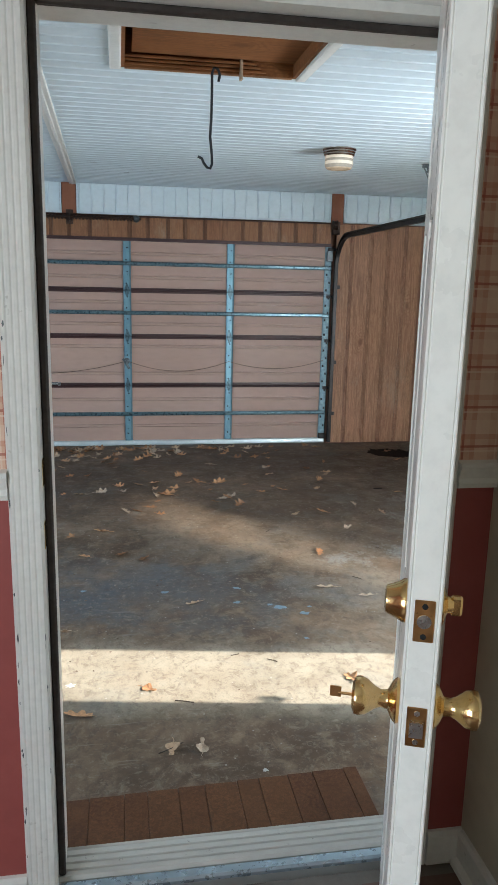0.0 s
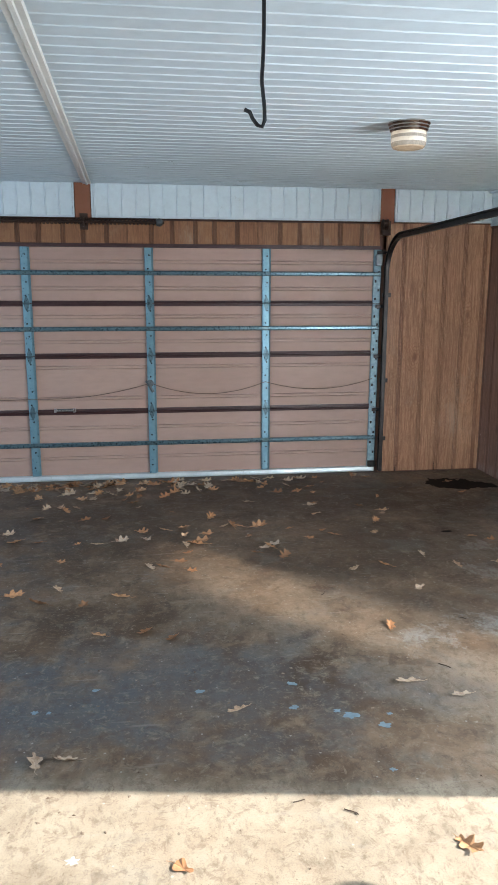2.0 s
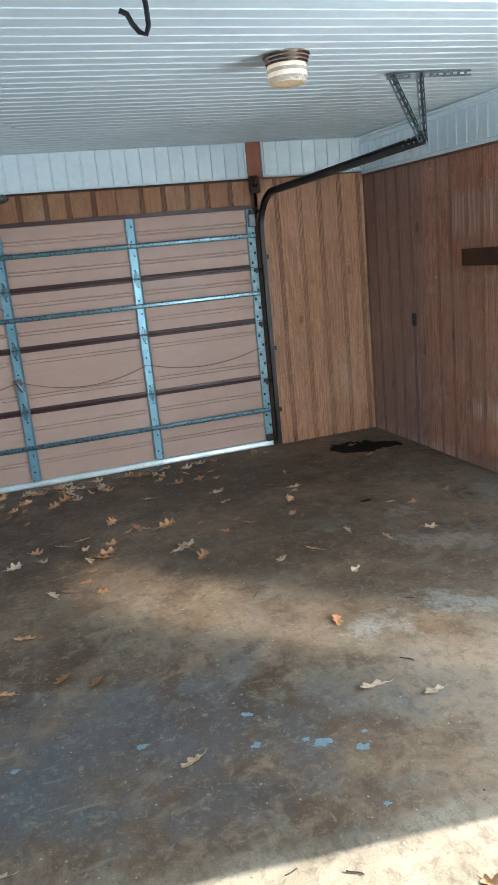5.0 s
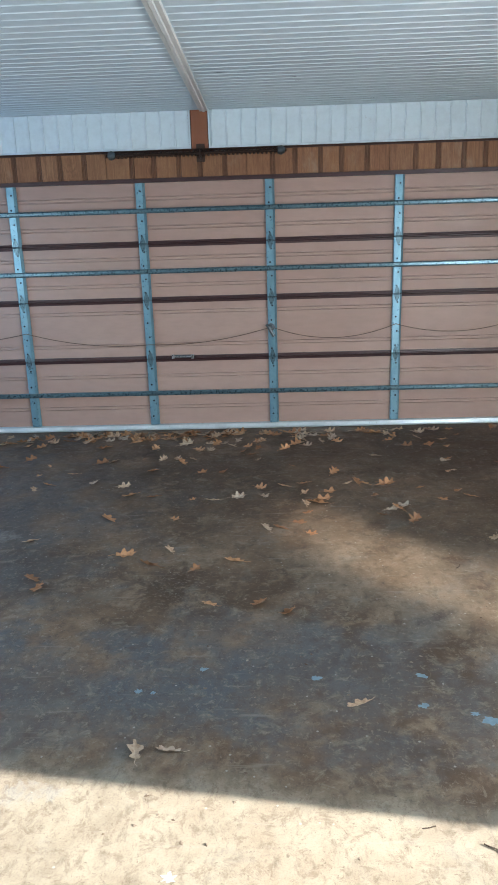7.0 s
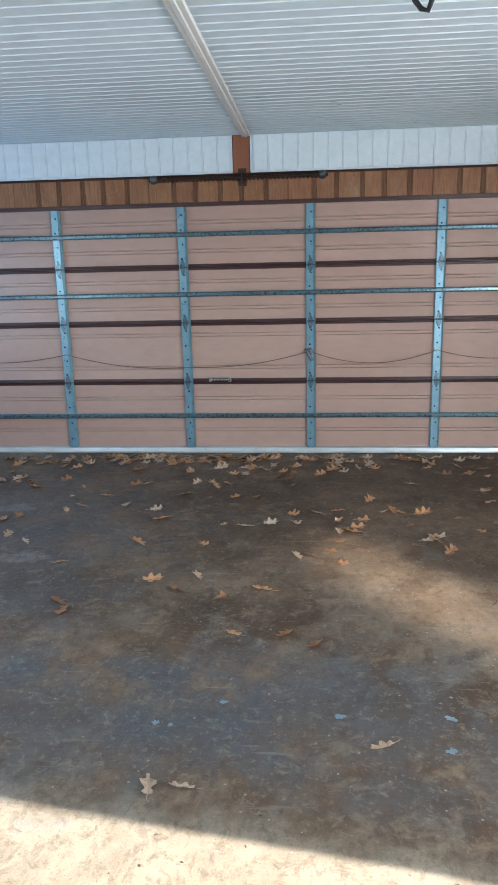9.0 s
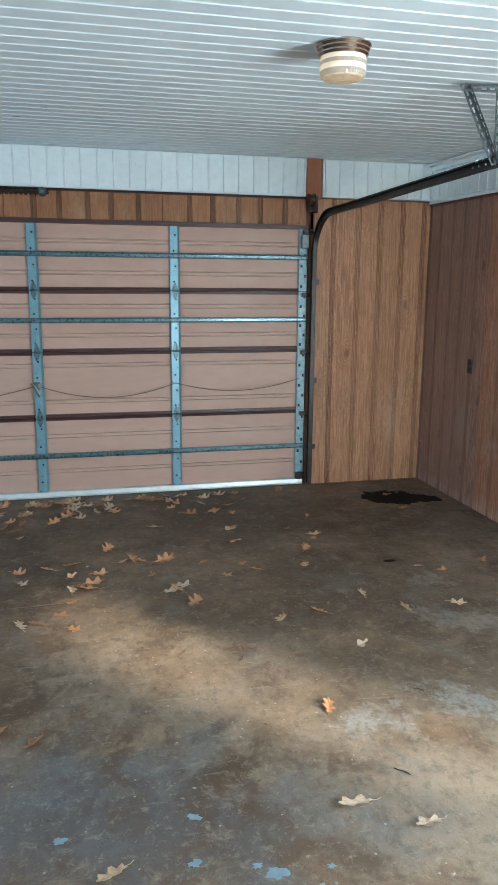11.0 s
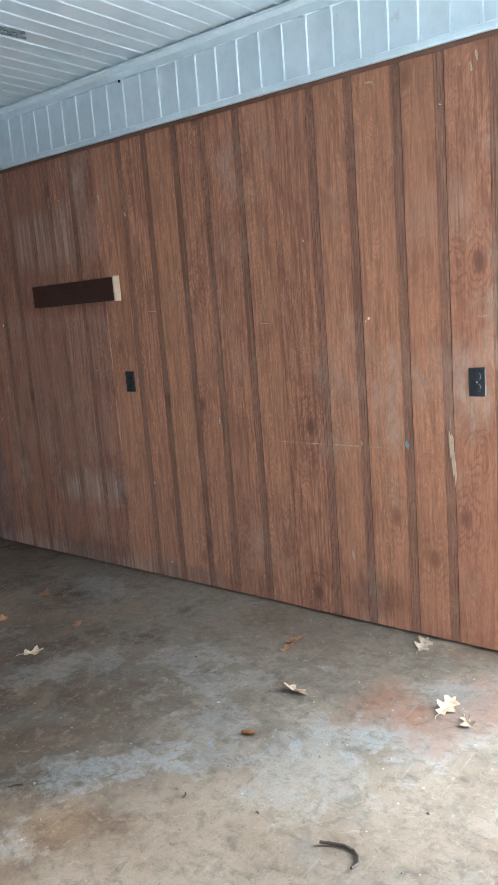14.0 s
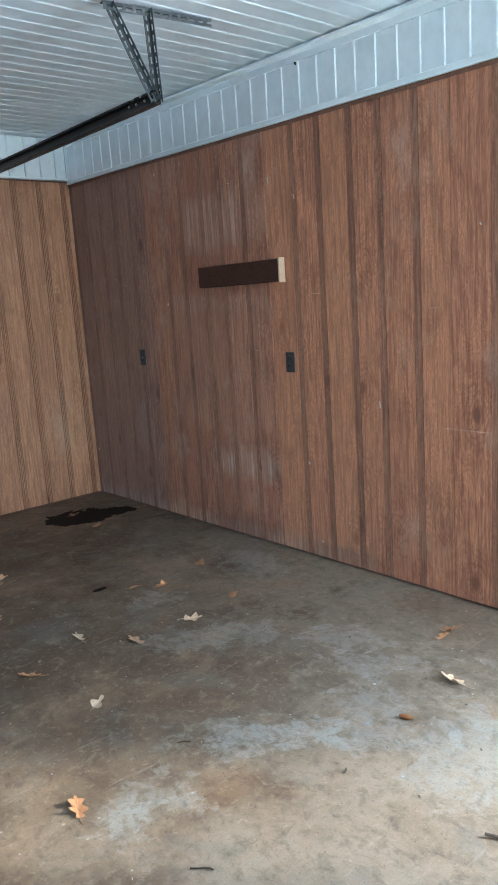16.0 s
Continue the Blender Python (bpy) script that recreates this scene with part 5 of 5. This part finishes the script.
while x < 1.08:
    w = min((0.095, 0.12, 0.08, 0.11)[i % 4], 1.10 - x)
    bm = bmesh.new()
    box(bm, x + 0.0012, x + w - 0.0012, 2.50, 2.832 + 0.042 * x, 0.002, 0.015)
    part("slat", bm, "scrap_ply", scrap, "", 0.002)
    x += w
    i += 1
block("backing", "scrap_ply", scrap, 0.023, 1.095, 2.505, 2.825, 0.0005, 0.009)

# ---- leaves ----


def leaf_mesh(seed, lobes, length, curl):
    r = random.Random(seed)
    bm = bmesh.new()
    n = 26
    rim_t, rim_b = [], []
    for k in range(n):
        a = 2 * math.pi * k / n
        lobe = 0.66 + 0.34 * math.cos(lobes * a + r.uniform(-0.3, 0.3)) + r.uniform(-0.08, 0.08)
        rx, ry = length * 0.5 * math.cos(a) * (0.72 + 0.28 * lobe), length * 0.33 * math.sin(a) * lobe
        z = 0.003 + curl * max(0.0, ry / (length * 0.3)) ** 1.6 + curl * 0.7 * max(0.0, rx / length * 2) ** 2 + r.uniform(0, 0.003)
        rim_t.append(bm.verts.new((rx, ry, z + 0.0008)))
        rim_b.append(bm.verts.new((rx, ry, z)))
    ct, cb = bm.verts.new((0, 0, 0.0028)), bm.verts.new((0, 0, 0.002))
    for k in range(n):
        j = (k + 1) % n
        bm.faces.new((ct, rim_t[k], rim_t[j]))
        bm.faces.new((cb, rim_b[j], rim_b[k]))
        bm.faces.new((rim_t[k], rim_b[k], rim_b[j], rim_t[j]))
    sweep(bm, [(-length * 0.42, 0, 0.004), (-length * 0.6, 0.004, 0.003), (-length * 0.78, -0.004, 0.002)], 0.0012, 4)
    finish(bm)
    me = bpy.data.meshes.new("leaf")
    bm.to_mesh(me)
    bm.free()
    me.materials.append(M["leaf"])
    return me


LEAVES = [leaf_mesh(40 + k, (5, 7, 5, 6, 3, 7)[k % 6], (0.095, 0.115, 0.085, 0.105)[k % 4], (0.012, 0.022, 0.016, 0.030)[k % 4]) for k in range(12)]
rng = random.Random(21)


def leaf(x, y, size=1.0):
    ob = new("leaf", LEAVES[rng.randrange(len(LEAVES))])
    ob.location = (x, y, 0.0)
    ob.rotation_euler = (rng.uniform(-0.06, 0.06), rng.uniform(-0.06, 0.06), rng.uniform(0, 6.28))
    s = size * rng.uniform(0.8, 1.15)
    ob.scale = (s, s, s)
    return tagged(ob, "dry curled brown oak leaf on the concrete floor", "leaf", "leaves on the garage floor")


SPOTS_A = ((-0.19, 4.15), (-0.07, 4.15), (-0.01, 5.22), (-0.38, 5.67), (-0.29, 5.87), (-0.54, 5.81), (0.09, 5.71), (0.23, 5.22), (0.37, 5.12), (-1.17, 6.02), (-0.99, 5.52), (-1.50, 6.35), (-1.73, 6.82),
           (-1.23, 7.29), (-0.53, 6.76), (-0.70, 6.79), (0.27, 6.17), (0.35, 6.17), (0.47, 6.25), (0.54, 6.07), (0.53, 6.58), (0.62, 6.58), (1.08, 6.45), (1.16, 6.51), (1.19, 6.27), (0.22, 6.90), (0.38, 6.94),
           (0.91, 6.98), (1.00, 6.71), (0.63, 4.41), (-0.12, 5.62), (-1.88, 6.36), (-0.11, 6.67), (0.76, 7.22), (1.10, 6.94), (0.07, 6.72), (-1.82, 6.76), (-1.66, 6.46), (-1.88, 7.50))
SPOTS_B = ((1.45, 4.54), (1.65, 4.40), (1.56, 5.12), (1.91, 5.61), (1.59, 5.95), (1.82, 6.01), (2.30, 5.95), (2.14, 6.18), (2.91, 6.00), (2.61, 5.94), (3.09, 6.50), (2.63, 6.50), (2.76, 6.41), (1.95, 6.67),
           (2.20, 7.22), (2.05, 6.96), (1.60, 7.18), (1.44, 6.61), (1.57, 6.76), (1.63, 6.67), (1.33, 6.85), (1.12, 6.95), (0.95, 6.97), (2.03, 7.37), (3.12, 8.06), (3.21, 4.96), (2.93, 4.72), (3.51, 4.47),
           (3.11, 4.19), (3.05, 4.09), (-0.06, 3.37), (0.35, 3.54), (1.29, 3.51), (0.05, 3.37), (0.54, 3.09), (0.42, 3.09))
SPOTS_C = ((-2.02, 8.18), (-1.68, 7.70), (-1.35, 7.05), (-1.02, 7.06), (-1.43, 6.96), (-0.77, 6.98), (-0.75, 6.36), (-0.32, 6.34), (-0.93, 5.41), (0.52, 6.98), (0.53, 6.80), (0.70, 6.80), (0.58, 6.61),
           (0.53, 6.41), (0.84, 6.96), (1.00, 6.36), (1.12, 6.47), (1.64, 7.46), (0.25, 6.73), (-0.07, 7.26), (0.10, 7.94), (0.13, 7.71), (0.41, 7.87), (0.60, 7.94), (-0.41, 7.54), (-0.23, 7.28), (1.10, 7.62),
           (1.42, 7.88), (1.61, 7.91), (-0.62, 7.34), (3.28, 4.97), (1.67, 7.50), (3.08, 7.66), (0.65, 6.66))
for x, y in SPOTS_A + SPOTS_B + SPOTS_C:
    leaf(x, y, 1.05)
for k in range(60):
    leaf(rng.uniform(-2.7, 2.4), 8.50 - abs(rng.gauss(0, 0.16)) - 0.06, 1.05)
for k in range(95):
    leaf(max(-2.7, min(2.3, rng.gauss(-0.5, 0.85))), 8.50 - abs(rng.gauss(0, 0.20)) - 0.06, 1.15)
for k in range(22):
    leaf(rng.gauss(-0.5, 0.7), rng.gauss(8.0, 0.22), 1.0)
for k in range(22):
    leaf(min(-1.75, rng.gauss(-2.25, 0.22)), rng.gauss(7.5, 0.45), 1.0)
for k in range(14):
    leaf(rng.uniform(-2.0, 2.6), rng.uniform(6.6, 8.0), 0.6)

# acorn husk, twigs and a curled black strip of bark
bm = bmesh.new()
lathe(bm, ((0.003, -0.024), (0.007, -0.018), (0.0085, 0.0), (0.007, 0.016), (0.002, 0.026)), 12, pose(2.61, 4.70, 0.009, 90, 0, 20))
tagged(part("acorn", bm, "raw_ply", smooth=True), "tan acorn lying on the concrete", "acorn")
bm = bmesh.new()
sweep(bm, [(2.295, 4.200, 0.010), (2.312, 4.172, 0.006), (2.324, 4.140, 0.005), (2.322, 4.110, 0.005), (2.308, 4.086, 0.006), (2.285, 4.074, 0.007), (2.258, 4.078, 0.011)], 0.0042, 6)
tagged(part("twig", bm, "twig", smooth=True), "curved black twig on the concrete", "twig", "twigs on the floor")
for x, y, a, n in ((1.68, 4.66, 2.2, 0.06), (1.99, 5.16, -0.6, 0.05), (0.50, 3.42, -0.3, 0.09), (2.25, 4.66, 0.4, 0.03), (0.42, 3.10, 0.5, 0.12), (1.30, 5.60, 0.9, 0.06), (0.78, 3.80, 0.2, 0.05), (0.95, 3.72, 2.4, 0.05)):
    bm = bmesh.new()
    sweep(bm, [(x + (f - 0.5) * n * math.cos(a) + 0.006 * math.sin(5 * f), y + (f - 0.5) * n * math.sin(a), 0.0035) for f in (0, 0.25, 0.5, 0.75, 1)], 0.0022, 5)
    tagged(part("twig", bm, "twig", smooth=True), "small dark twig on the concrete", "twig", "twigs on the floor")


# ---- crumbs and leaf bits ----
bm = bmesh.new()
for k in range(520):
    x, y = rng.uniform(-2.4, 3.5), rng.uniform(2.8, 8.45)
    a, n = rng.uniform(0, 6.28), rng.uniform(0.004, 0.011)
    p = [(x + n * math.cos(a + b) * e, y + n * math.sin(a + b) * e) for b, e in ((0, 1), (2.0, 0.7), (3.6, 1.1), (5.0, 0.6))]
    low = [bm.verts.new((u, v, 0.0003)) for u, v in p]
    top = bm.verts.new((x, y, rng.uniform(0.003, 0.006)))
    for i in range(4):
        bm.faces.new((low[i], low[(i + 1) % 4], top))
    bm.faces.new(low[::-1])
tagged(part("leaf_crumbs", bm, "crumb"), "scattered crumbs of dry leaf and grit on the concrete", "debris", kind="stuff")

# ---- drips of paint dried on the floor ----
def drip(x, y, r, material, seed):
    q = random.Random(seed)
    bm = bmesh.new()
    n = 18
    rim = []
    for k in range(n):
        a = 2 * math.pi * k / n
        d = r * q.uniform(0.35, 0.95)
        rim.append((d * math.cos(a), d * 0.8 * math.sin(a)))
    profile(bm, rim, -0.002, 0.0012, lambda u, v, s: (x + u, y + v, s))
    part("paint_drip", bm, material, floor, "dried drip of paint")


for k, (x, y, r) in enumerate(((1.11, 4.31, 0.045), (1.06, 4.35, 0.022), (1.23, 4.22, 0.035), (1.28, 4.30, 0.018), (0.91, 4.60, 0.032), (0.88, 4.40, 0.028), (0.48, 4.59, 0.030), (1.17, 3.93, 0.022), (0.01, 4.66, 0.026), (-0.24, 4.51, 0.026), (-0.18, 4.50, 0.016), (2.50, 4.78, 0.012))):
    drip(x, y, r, "blue_paint", k)
for k, (x, y, r) in enumerate(((0.00, 3.62, 0.030), (3.07, 2.50, 0.014), (2.72, 4.93, 0.010), (0.76, 2.92, 0.016), (-0.12, 3.48, 0.012))):
    drip(x, y, r, "white_paint", 40 + k)

# ---- tiles of the house floor ----
bm = bmesh.new()
box(bm, 0.004, 0.296, 0.004, 0.296, -0.012, 0.0)
finish(bm, 0.003)
tile = bpy.data.meshes.new("tile")
bm.to_mesh(tile)
bm.free()
tile.materials.append(M["tile"])
for i in range(9):
    for j in range(12):
        piece("tile", tile, hfloor, (-1.56 + 0.3 * i, -1.52 + 0.3 * j, HF))
